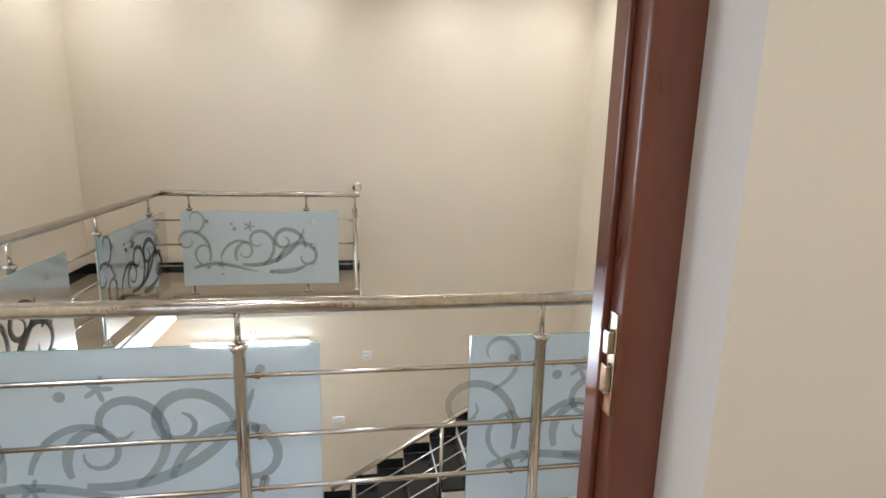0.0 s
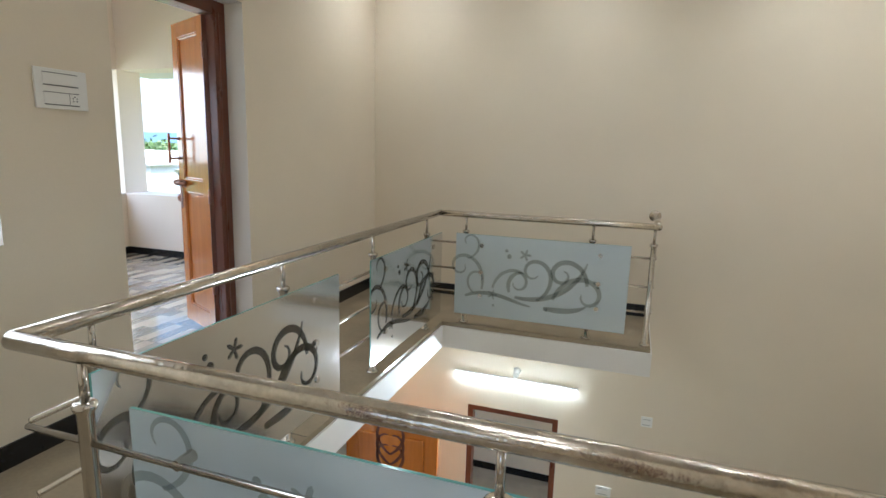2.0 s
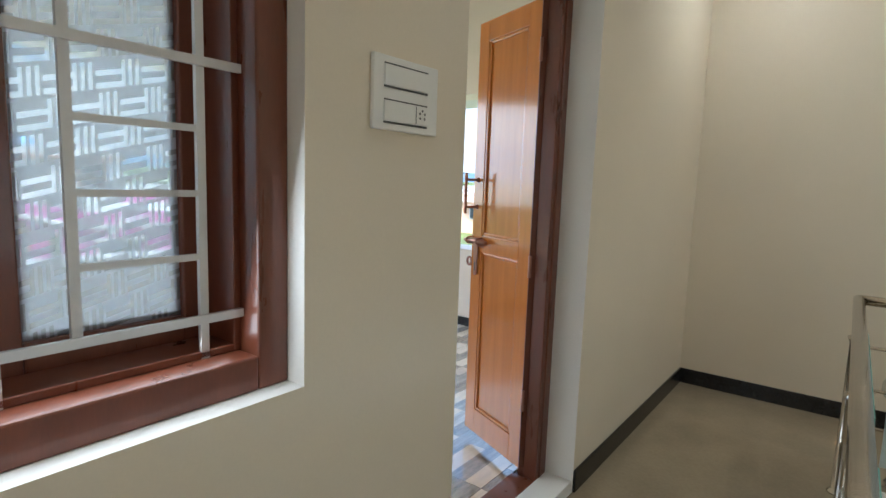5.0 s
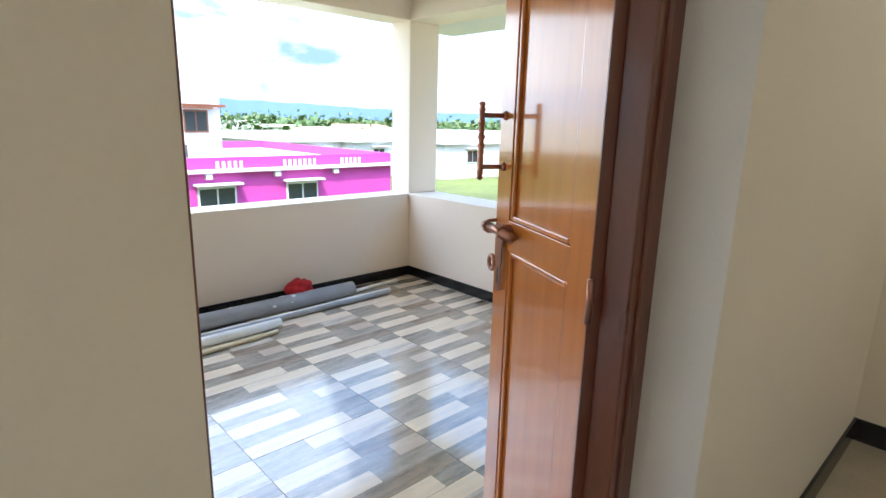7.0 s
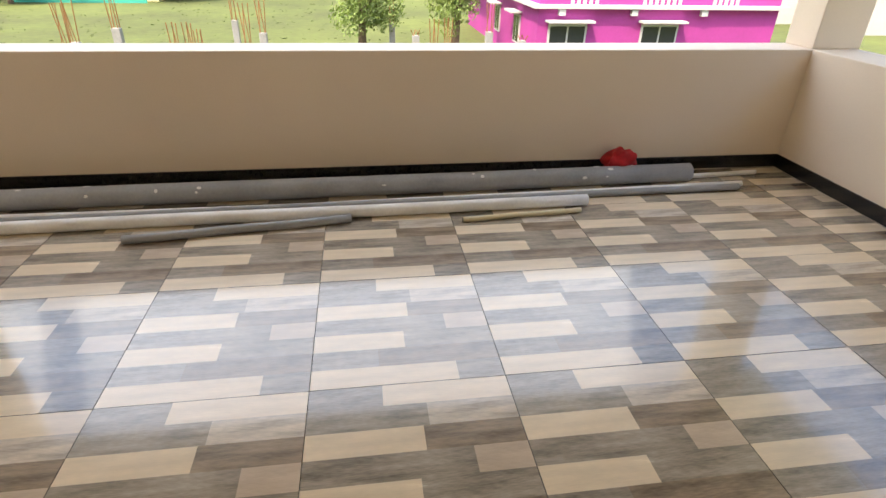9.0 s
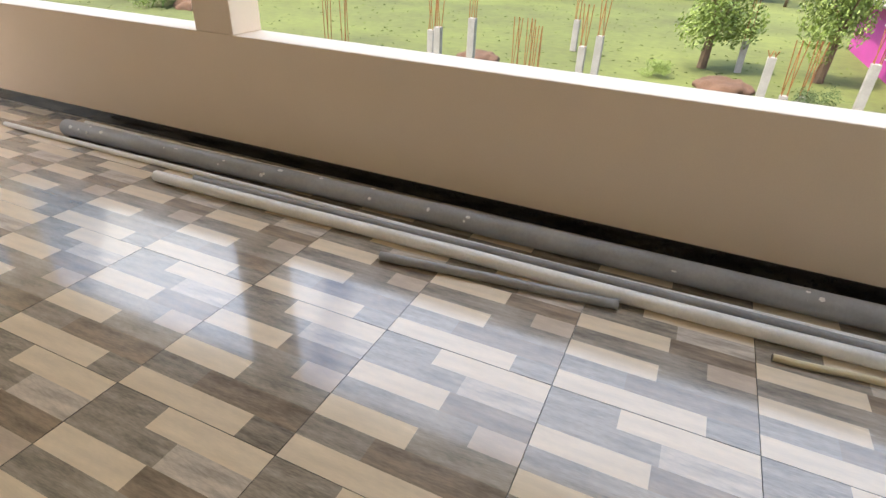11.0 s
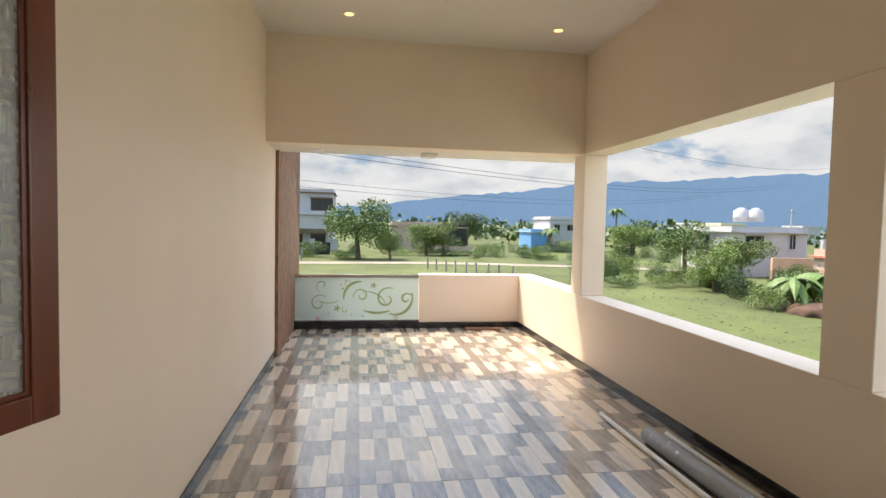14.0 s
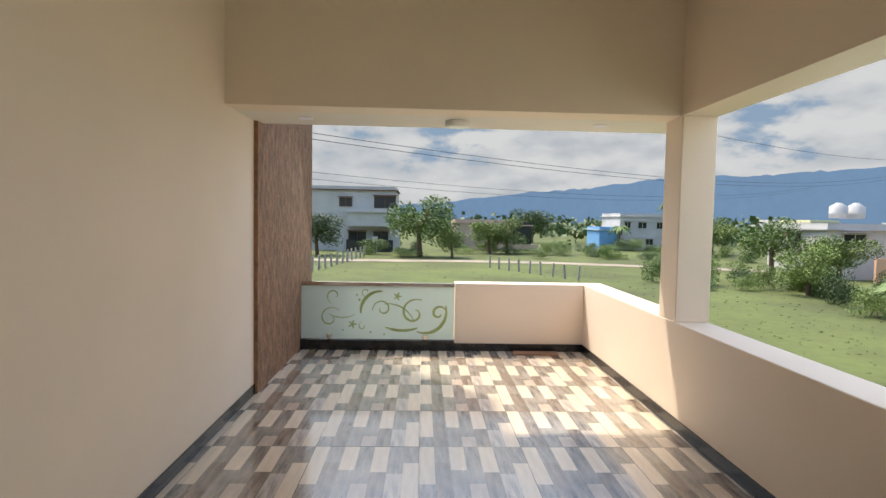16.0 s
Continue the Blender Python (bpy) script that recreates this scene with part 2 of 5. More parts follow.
for i, (a, b, c, d) in enumerate(((WX1, 0.66, -1.56, FARY), (0.66, RX, -1.56, -0.78), (0.66, 2.17, 2.16, FARY)), 1):
    slab("ceiling_under_%d" % i, a, b, c, d, HF - 0.205, HF - 0.19, [CEILM], "white painted underside of the gallery", "ceiling")
slab("ceiling_main", PO - 0.1, RX + 0.2, -4.86, NY + 0.30, CEIL, CEIL + 0.18, [CEILM], "flat off-white painted ceiling", "ceiling")
slab("ceiling_canopy", PO - 0.1, WX1 + 0.3, -5.57, -5.08, LINTEL, LINTEL + 0.16, [CEILM], "white underside of the entrance canopy", "ceiling")
slab("floor_balcony", PO, WX0, SY - 0.2, NY + 0.22, -0.25, -0.012, [WHITE], "mortar bed under the balcony tiles")
for i, y0 in enumerate((FARY + 2.2,), 1):
    slab("wall_lower_room", WX1 - 2.5, RX, y0, y0 + 0.2, GF, HF - 0.2, [CREAM], "plain cream wall of the room beyond", "wall")
    slab("ceiling_lower_room", WX1, RX, FARY + 0.22, y0, HF - 0.4, HF - 0.2, [CEILM], "plain ceiling of the room beyond", "ceiling")
slab("wall_lower_west", WX1 - 2.6, WX1 - 2.4, -1.56, FARY + 2.2, GF, HF - 0.2, [CREAM], "plain cream wall of the side room", "wall")

# ---- structure: balcony parapets, pillars and beams ----
slab("wall_parapet_west", PO, PX, SY - 0.2, NY + 0.30, -3.45, PTOP, [PEACH], "low peach painted balcony parapet", "wall", 0.006)
slab("wall_parapet_north", PX, WX0, NY, NY + 0.30, -3.45, PTOP, [PEACH], "low peach painted balcony parapet", "wall", 0.006)
slab("wall_parapet_south", PX, -2.14, SY - 0.2, SY, -3.45, PTOP, [PEACH], "low peach painted balcony parapet", "wall", 0.006)
slab("wall_under_south_end", -2.14, WX0, SY - 0.2, SY, -3.45, 0.10, [GRANITE], "dark granite kerb under the glass panel", "wall")
for i, (a, b) in enumerate(((NY, NY + 0.30), (-2.12, -1.852), (-5.10, -4.852)), 1):
    slab("pillar_%d" % i, PO + 0.002, PX - 0.002, a, b, PTOP, LINTEL, [PEACH], "square peach painted balcony pillar", "pillar", 0.006)
slab("beam_west", PO, PX, -4.86, NY + 0.30, LINTEL, CEIL, [PEACH], "deep peach painted edge beam", "beam")
slab("beam_north", PX, WX0, NY, NY + 0.30, LINTEL, CEIL, [PEACH], "deep peach painted edge beam", "beam")
slab("beam_south", PO, WX0, -5.08, -4.86, LINTEL - 0.001, CEIL + 0.18, [PEACH], "deep peach painted cross beam", "beam")

slab("ceiling_sunshade_north", PO - 0.1, WX1, NY + 0.302, NY + 0.77, LINTEL, LINTEL + 0.1, [CEILM], "white underside of the sunshade beyond the short parapet", "ceiling")

# ---- ground ----
bm = bmesh.new()
bmesh.ops.create_grid(bm, x_segments=60, y_segments=60, size=3000, matrix=Matrix.Translation((0, 0, GROUND)))
tagged(part("ground", bm, GRASS), "wide green meadow round the house", "ground", kind="structure")


# ---- glass and other special materials ----
def pane_mat(name, tint, clear, rough=0.05, pattern=0.0, through=0.5):
    """Glass that lets part of the light through straight and scatters the rest."""
    m = bpy.data.materials.new(name)
    m.use_nodes = True
    n, l = m.node_tree.nodes, m.node_tree.links
    n.remove(n["Principled BSDF"])
    out = n["Material Output"]
    tr, tl, df, gl = (n.new("ShaderNodeBsdf" + k) for k in ("Transparent", "Translucent", "Diffuse", "Glossy"))
    tr.inputs[0].default_value = (0.93, 0.97, 0.96, 1)
    for s in (tl, df):
        s.inputs[0].default_value = (*tint, 1)
    gl.inputs["Roughness"].default_value = rough
    scat, mix, top = (n.new("ShaderNodeMixShader") for _ in range(3))
    l.new(df.outputs[0], scat.inputs[1])
    l.new(tl.outputs[0], scat.inputs[2])
    scat.inputs[0].default_value = through
    l.new(scat.outputs[0], mix.inputs[1])
    l.new(tr.outputs[0], mix.inputs[2])
    mix.inputs[0].default_value = clear
    if pattern:
        co, sep = n.new("ShaderNodeTexCoord"), n.new("ShaderNodeSeparateXYZ")
        l.new(co.outputs["Object"], sep.inputs[0])

        def M(op, a, c=None, k=None):
            q = n.new("ShaderNodeMath")
            q.operation = op
            for i, v in enumerate((a, c, k)):
                if v is not None and not isinstance(v, (int, float)):
                    l.new(v, q.inputs[i])
                elif v is not None:
                    q.inputs[i].default_value = v
            return q.outputs[0]
        u = M("MULTIPLY", sep.outputs[1], 1 / 0.078)
        v = M("MULTIPLY_ADD", u, -0.38, M("MULTIPLY", sep.outputs[2], 1 / 0.054))
        row = M("FLOOR", v)
        cu = M("FRACT", M("MULTIPLY_ADD", row, 0.5, u))
        cv = M("FRACT", v)
        upright = M("LESS_THAN", M("FRACT", M("MULTIPLY", cu, 6.6)), 0.55)
        slant = M("LESS_THAN", M("FRACT", M("MULTIPLY", cv, 2.5)), 0.45)
        left = M("LESS_THAN", cu, 0.45)
        body = M("LESS_THAN", cv, 0.86)
        stroke = M("MULTIPLY", body, M("ADD", M("MULTIPLY", left, upright), M("MULTIPLY", M("SUBTRACT", 1.0, left), M("MULTIPLY", slant, M("LESS_THAN", cv, 0.8)))))
        rm = n.new("ShaderNodeMapRange")
        rm.inputs["To Min"].default_value, rm.inputs["To Max"].default_value = clear, clear + pattern
        l.new(stroke, rm.inputs[0])
        l.new(rm.outputs[0], mix.inputs[0])
    fr = n.new("ShaderNodeFresnel")
    fr.inputs[0].default_value = 1.45
    l.new(fr.outputs[0], top.inputs[0])
    l.new(mix.outputs[0], top.inputs[1])
    l.new(gl.outputs[0], top.inputs[2])
    l.new(top.outputs[0], out.inputs[0])
    return m


FROST = pane_mat("frosted_glass", (0.82, 0.90, 0.95), 0.22, rough=0.12)
ETCH = pane_mat("clear_scroll_in_glass", (0.30, 0.24, 0.17), 0.66, rough=0.03)
ENDGLASS = pane_mat("white_frosted_glass", (0.86, 0.96, 0.90), 0.04, rough=0.1)
GREENPRINT = mat("green_print", (0.36, 0.44, 0.17), 0.35, vary=0.25, scale=9, bump=0.0)
WINGLASS = pane_mat("patterned_window_glass", (0.86, 0.92, 0.98), 0.20, rough=0.1, pattern=0.40, through=0.93)
GLASSEDGE = mat("green_glass_edge", (0.16, 0.38, 0.34), 0.15, bump=0.0)
GRILLE = mat("grey_painted_steel", (0.66, 0.66, 0.66), 0.35, 0.2, vary=0.05, bump=0.0)
PIPEGREY = mat("grey_plastic_pipe", (0.34, 0.345, 0.35), 0.38, vary=0.18, scale=5, fine=70, bump=0.0006)
PIPEWHITE = mat("white_plastic_pipe", (0.88, 0.87, 0.84), 0.35, vary=0.12, scale=6, fine=80, bump=0.0004)
PIPECREAM = mat("cream_plastic_pipe", (0.72, 0.63, 0.42), 0.4, vary=0.1, bump=0.0)
REDCLOTH = mat("red_cloth", (0.42, 0.012, 0.018), 0.85, vary=0.3, scale=25, bump=0.004)
SWITCHLINE = mat("dark_grey_gap", (0.10, 0.10, 0.10), 0.5, bump=0.0)
TUBEGLOW = glow("tube_light", (0.86, 0.95, 1.0), 3.0)
WARMGLOW = glow("warm_lamp", (1.0, 0.62, 0.22), 0.4)
COOLGLOW = glow("violet_lamp", (0.55, 0.45, 1.0), 0.06)


def scroll(bm, o, u, v, x, y, ang, length, c0, c1, w, steps=22):
    """A tapered spiral stroke in the plane of u and v: it starts at (x, y) and curls from curvature c0 to c1."""
    rows = []
    for i in range(steps + 1):
        s = i / steps
        hw = w * (0.25 + 0.75 * math.sin(math.pi * min(1, 0.12 + 0.88 * s)) ** 0.7) / 2
        rows.append(((x - math.sin(ang) * hw, y + math.cos(ang) * hw), (x + math.sin(ang) * hw, y - math.cos(ang) * hw)))
        x += math.cos(ang) * length / steps
        y += math.sin(ang) * length / steps
        ang += (c0 + (c1 - c0) * s * s) * length / steps
    vs = [[bm.verts.new(o + u * p[0] + v * p[1]) for p in r] for r in rows]
    for a, b in zip(vs, vs[1:]):
        bm.faces.new((a[0], a[1], b[1], b[0]))


def disc(bm, o, u, v, x, y, r, petals=0):
    n = 30 if petals else 14
    ring = []
    for i in range(n):
        a = 2 * math.pi * i / n
        k = r * (0.62 + 0.38 * math.cos(petals * a)) if petals else r
        ring.append(bm.verts.new(o + u * (x + k * math.cos(a)) + v * (y + k * math.sin(a))))
    bm.faces.new(ring)


def ornament(o, u, v, L, Hh):
    """Scrolls, leaves, dots and two flowers that fill a panel of L by Hh metres."""
    pieces = []
    k = Hh / 0.6
    sx = L / 1.1

    def S(x, y, deg, ln, c0, c1, w):
        pieces.append(bmesh.new())
        scroll(pieces[-1], o, u, v, x * sx, y * k, radians(deg), ln * k, c0 / k, c1 / k, w * k)
    S(0.04, 0.14, 25, 0.50, -3.0, 3.5, 0.030)
    S(0.40, 0.17, -8, 0.62, 2.2, 2.8, 0.036)
    S(0.16, 0.20, 80, 0.62, 4, 30, 0.026)
    S(0.24, 0.22, 75, 0.52, -5, -30, 0.024)
    S(0.55, 0.16, 35, 0.62, 5, 26, 0.030)
    S(0.66, 0.18, 70, 0.66, -4, -24, 0.034)
    S(0.88, 0.30, 95, 0.60, 6, 30, 0.034)
    S(0.10, 0.17, 140, 0.30, -9, -34, 0.018)
    S(0.60, 0.11, -5, 0.30, 1.0, 6, 0.040)
    S(0.36, 0.20, 110, 0.22, -8, -16, 0.030)
    S(0.05, 0.42, 20, 0.34, 8, 34, 0.018)
    for x, y, r in ((0.33, 0.50, 0.012), (0.35, 0.46, 0.017), (0.62, 0.10, 0.011), (0.25, 0.09, 0.010), (0.93, 0.33, 0.013), (0.95, 0.30, 0.009)):
        pieces.append(bmesh.new())
        disc(pieces[-1], o, u, v, x * sx, y * k, r * k)
    for x, y, rr in ((0.46, 0.48, 0.045), (0.24, 0.17, 0.04)):
        pieces.append(bmesh.new())
        disc(pieces[-1], o, u, v, x * sx, y * k, rr * k, 5)
    return pieces


def glass_panel(parent, a, b, z0, z1, off, glass, mark, proud, clamps=True):
    """An upright glass panel from plan point a to b, moved by off, with its scrolls and clamps."""
    a, b = Vector((*a, 0)), Vector((*b, 0))
    u = (b - a).normalized()
    nrm = Vector((off[0], off[1], 0)).normalized()
    L = (b - a).length
    o = a + Vector((off[0], off[1], 0))
    bm = bmesh.new()
    m = Matrix.Translation(o + u * L / 2 + Vector((0, 0, (z0 + z1) / 2))) @ Matrix((u, nrm, Vector((0, 0, 1)))).transposed().to_4x4()
    bmesh.ops.create_cube(bm, size=1, matrix=m @ Matrix.Diagonal((L, 0.009, z1 - z0, 1)))
    for f in bm.faces:
        f.material_index = 0 if abs(f.normal.dot(nrm)) > 0.9 else 1
    g = part("glass_panel", bm, [glass, GLASSEDGE], parent, "frosted greenish glass panel")
    for bm in ornament(o + nrm * 0.0062 * proud + u * 0.04 + Vector((0, 0, z0)), u, Vector((0, 0, 1)), L - 0.08, z1 - z0):
        part("scroll", bm, mark, g, "curled stroke etched in the glass")
    if clamps:
        for s in (0.16, 0.84):
            for z in CLAMPZ:
                p = o + u * L * s + Vector((0, 0, z))
                part("glass_clamp", rod(bmesh.new(), p - nrm * (off_len(off) + 0.002), p + nrm * 0.012, 0.013, 0.016), STEEL, g)
    return g


def off_len(off):
    return math.hypot(*off)


# ---- hall railing: handrail, posts, bars and glass ----
RZ = 0.802
CLAMPZ = (0.235, 0.415, 0.615)   # bar heights over the hall floor


def railing(label, pts, posts, panels, off, bends=(), proud=1):
    """One straight run from pts[0] to pts[1]; off: plan step from the bars to the glass."""
    a, b = Vector((*pts[0], 0)), Vector((*pts[1], 0))
    u = (b - a).normalized()
    t = thing("railing", label, "railing", (a.x, a.y, HF), "railings of the gallery")
    t0 = Vector((a.x, a.y, HF))

    def P(name, bm, m, parent=None, label="", smooth=True):
        bm.transform(Matrix.Translation(-t0))
        return part(name, bm, m, parent or t, label, smooth)
    P("handrail", tube(bmesh.new(), [a + Vector((0, 0, RZ)) + u * d for d in bends or (0, 0.3, (b - a).length)], 0.0235, 14), WRAPSTEEL, label="handrail still in its plastic wrap")
    for d in posts:
        c = a + u * d
        po = P("post", lathe(bmesh.new(), [(0.034, 0), (0.034, 0.006), (0.024, 0.014), (0.0185, 0.016), (0.0185, 0.69), (0.026, 0.70), (0.028, 0.712), (0.02, 0.718)], (c.x, c.y, HF), 14), STEEL)
        sp = lathe(bmesh.new(), [(0.009, 0.0), (0.009, RZ - HF - 0.72)], (c.x, c.y, HF + 0.716), 10)
        sp.transform(Matrix.Translation(-t0))
        part("stem", sp, STEEL, po, smooth=True)
    for z in CLAMPZ:
        P("bar", rod(bmesh.new(), a + u * 0.02 + Vector((0, 0, z + HF)), b - u * 0.02 + Vector((0, 0, z + HF)), 0.008), STEEL)
    for d0, d1 in panels:
        p, q = a + u * d0 - t0, a + u * d1 - t0
        g = glass_panel(t, (p.x, p.y), (q.x, q.y), 0.05 - HF - 0.0, 0.665 - HF, off, FROST, ETCH, proud)
    return t


railing("stainless steel railing with etched glass along the near edge", ((0.6, -0.84), (3.5, -0.84)), (0.22, 1.19, 2.12, 2.88), ((0.30, 1.42), (1.90, 2.80)), (0.0, 0.05), proud=-1)
railing("stainless steel railing with etched glass beside the walkway", ((0.6, -0.84), (0.6, 2.22)), (0.2, 1.07, 1.92, 2.78), ((0.15, 1.45), (1.80, 2.98)), (0.045, 0.0))
railing("short stainless steel railing with etched glass on the ledge", ((0.6, 2.22), (2.15, 2.22)), (0.21, 1.13, 1.53), ((0.15, 1.39),), (0.0, -0.045))
rt = thing("railing", "short stainless steel railing return fixed to the wall", "railing", (2.15, 2.22, HF), "railings of the gallery")
part("handrail", tube(bmesh.new(), [(0, 0, RZ - HF), (0, 0.25, RZ - HF), (0, FARY - 2.22, RZ - HF)], 0.0235, 14), WRAPSTEEL, rt, smooth=True)
part("wall_flange", rod(bmesh.new(), (0, FARY - 2.23, RZ - HF), (0, FARY - 2.22, RZ - HF), 0.045, seg=18), STEEL, rt, smooth=True)
for z in CLAMPZ:
    part("bar", rod(bmesh.new(), (0, 0.01, z), (0, FARY - 2.22, z), 0.008), STEEL, rt, smooth=True)

# ---- hall: baseboards ----
def base(name, x0, x1, y0, y1, z0=HF, h=0.10):
    slab(name, x0, x1, y0, y1, z0, z0 + h, [GRANITE], "polished black granite skirting", "baseboard", 0.002)


base("baseboard_1", WX1, WX1 + 0.012, -1.56, DY0)
base("baseboard_2", WX1, WX1 + 0.012, DY1, FARY - 0.012)
base("baseboard_3", WX1, 2.17, FARY - 0.012, FARY)
base("baseboard_4", WX1 + 0.012, 1.42, -1.56, -1.548)
base("baseboard_5", PX, PX + 0.012, SY, NY, 0, 0.078)
base("baseboard_6", PX + 0.012, WX0, NY - 0.012, NY, 0, 0.078)
base("baseboard_7", PX + 0.012, -2.14, SY, SY + 0.012, 0, 0.078)
base("baseboard_8", WX0 - 0.012, WX0, -5.45, DY0, 0, 0.075)
base("baseboard_9", WX0 - 0.012, WX0, DY1, NY - 0.012, 0, 0.075)
base("baseboard_10", 0.67 - 0.9, 0.67, FARY - 0.012, FARY, GF)
base("baseboard_11", 1.51, 2.1, FARY - 0.012, FARY, GF)
base("baseboard_12", WX1, RX, FARY + 2.188, FARY + 2.2, GF)

# ---- balcony door: frame, leaf and fittings ----
d = tagged(new("door_1"), "orange-brown panelled wooden door standing open to the balcony", "door", kind="structure")
d.location = (0, 0, HF)
FX0, FX1 = WX0 - 0.004, WX0 + 0.11
XR = FX1 - 0.06
for y0, y1, ya, yb in ((DY1 - 0.095, DY1, DY1 - 0.05, DY1), (DY0 - 0.05, DY0 + 0.045, DY0 - 0.05, DY0 + 0.02)):
    jb = part("frame_jamb", B(XR, FX1, y0, y1, 0, DTOP - HF - 0.075, bevel=0.004), DARKWOOD, d, "dark brown wooden jamb")
    part("rebate", B(FX0, XR - 0.001, ya, yb, 0, DTOP - HF - 0.075, bevel=0.003), DARKWOOD, jb)
    part("bead", rod(bmesh.new(), (FX1 + 0.001, (y0 + y1) / 2 + (0.014 if y0 < 0.5 else -0.014), 0.02), (FX1 + 0.001, (y0 + y1) / 2 + (0.014 if y0 < 0.5 else -0.014), DTOP - HF - 0.06), 0.006, seg=8), DARKWOOD, jb, smooth=True)
part("frame_head", B(FX0, FX1, DY0, DY1, DTOP - HF - 0.075, DTOP - HF, bevel=0.004), DARKWOOD, d, "dark brown wooden head")
part("threshold", B(FX0, FX1, DY0 + 0.045, DY1 - 0.095, 0, 0.045, bevel=0.004), DARKWOOD, d)
part("sill_step", B(FX1, WX1 - 0.004, DY0 + 0.001, DY1 - 0.001, 0, 0.05, bevel=0.004), WHITE, d, "white plastered step in the doorway")
LW, LZ0, LZ1 = 0.465, 0.055 - HF, DTOP - HF - 0.08
leaf = new("leaf")
leaf.parent = d
leaf.matrix_local = pose(XR - 0.006, DY1 - 0.099, 0, 0, 0, -25)
SW = 0.082
for nm, x0, x1, z0, z1 in (("stile", -LW, -LW + SW, LZ0, LZ1), ("stile", -SW, 0, LZ0, LZ1), ("rail", -LW + SW, -SW, LZ0, LZ0 + 0.12), ("rail", -LW + SW, -SW, 0.985, 1.065), ("rail", -LW + SW, -SW, LZ1 - 0.09, LZ1)):
    part(nm, B(x0, x1, -0.019, 0.019, z0, z1, bevel=0.002), WOOD, leaf, "glossy orange-brown wood")
for z0, z1 in ((LZ0 + 0.12, 0.985), (1.065, LZ1 - 0.09)):
    part("door_panel", B(-LW + SW, -SW, -0.006, 0.006, z0, z1), WOOD, leaf, "mirror-glossy orange-brown sunk panel")
    bm = bmesh.new()
    for s in (-1, 1):
        for a, b, e, f in ((-LW + SW, -LW + SW + 0.014, z0, z1), (-SW - 0.014, -SW, z0, z1), (-LW + SW + 0.014, -SW - 0.014, z0, z0 + 0.014), (-LW + SW + 0.014, -SW - 0.014, z1 - 0.014, z1)):
            box(bm, a, b, s * 0.006, s * 0.016, e, f, bevel=0.004)
    part("panel_moulding", bm, WOOD, leaf, "glossy moulding round the panel")
part("leaf_edge", B(-0.001, 0.003, -0.0195, 0.0195, LZ0, LZ1), DARKWOOD, leaf)
# sliding bolt in two staples, with its hanging hasp plate
bolt = part("bolt", rod(bmesh.new(), (-LW - 0.02, -0.042, 1.037), (-LW + 0.155, -0.042, 1.037), 0.0115, seg=16), CHROME, leaf, "brown metal sliding bolt", True)
for x in (-LW + 0.004, -LW + 0.095):
    st = bmesh.new()
    tube(st, [(x, -0.018, 1.021), (x, -0.042, 1.022), (x, -0.0545, 1.03), (x, -0.0545, 1.044), (x, -0.042, 1.052), (x, -0.018, 1.053)], 0.0045, 8)
    part("staple", st, CHROME, bolt)
hp = bmesh.new()
box(hp, -LW + 0.012, -LW + 0.11, -0.0225, -0.0192, 1.01, 1.05, bevel=0.0015)
box(hp, -LW + 0.036, -LW + 0.074, -0.0325, -0.0285, 0.95, 1.03, bevel=0.002)
box(hp, -LW + 0.041, -LW + 0.069, -0.0325, -0.0285, 0.885, 0.952, bevel=0.002)
rod(hp, (-LW + 0.055, -0.0325, 0.885), (-LW + 0.055, -0.0285, 0.885), 0.014, seg=16)
hasp = part("hasp", hp, CHROME, leaf, "brown metal hasp plate hanging from the bolt")
# The slot is not cut; a dark piece gives its shade.
part("hasp_slot_shade", B(-LW + 0.051, -LW + 0.059, -0.0335, -0.0326, 0.893, 0.935), SWITCHLINE, hasp)
ring = bmesh.new()
tube(ring, [(-LW - 0.018 + 0.019 * math.cos(a), -0.018, 0.93 + 0.019 * math.sin(a)) for a in [2 * math.pi * i / 20 for i in range(21)]], 0.0065, 10)
part("staple_ring", ring, CHROME, leaf, smooth=True)
hd = bmesh.new()
lathe(hd, [(r, h * 0.82) for r, h in ((0.004, -0.118), (0.009, -0.112), (0.006, -0.104), (0.0095, -0.096), (0.0075, -0.088), (0.0075, -0.062), (0.0085, -0.05), (0.0055, -0.044), (0.0095, -0.034), (0.006, -0.026), (0.0105, -0.013), (0.007, -0.005), (0.007, 0.005), (0.0105, 0.013), (0.006, 0.026), (0.0095, 0.034), (0.0055, 0.044), (0.0085, 0.05), (0.0075, 0.062), (0.0075, 0.088), (0.0095, 0.096), (0.006, 0.104), (0.009, 0.112), (0.004, 0.118))], (-LW + 0.035, -0.085, 1.262), 14)
pull = part("pull_handle", hd, CHROME, leaf, "turned brown pull handle", True)
for z in (1.198, 1.326):
    part("handle_arm", rod(bmesh.new(), (-LW + 0.035, -0.024, z), (-LW + 0.035, -0.080, z), 0.006), CHROME, pull, smooth=True)
    part("handle_foot", rod(bmesh.new(), (-LW + 0.035, -0.0185, z), (-LW + 0.035, -0.028, z), 0.013, 0.008), CHROME, pull, smooth=True)
for z in (0.35, 0.93, 1.80):
    part("hinge", rod(bmesh.new(), (0.008, -0.022, z), (0.008, -0.022, z + 0.09), 0.007), CHROME, leaf, smooth=True)

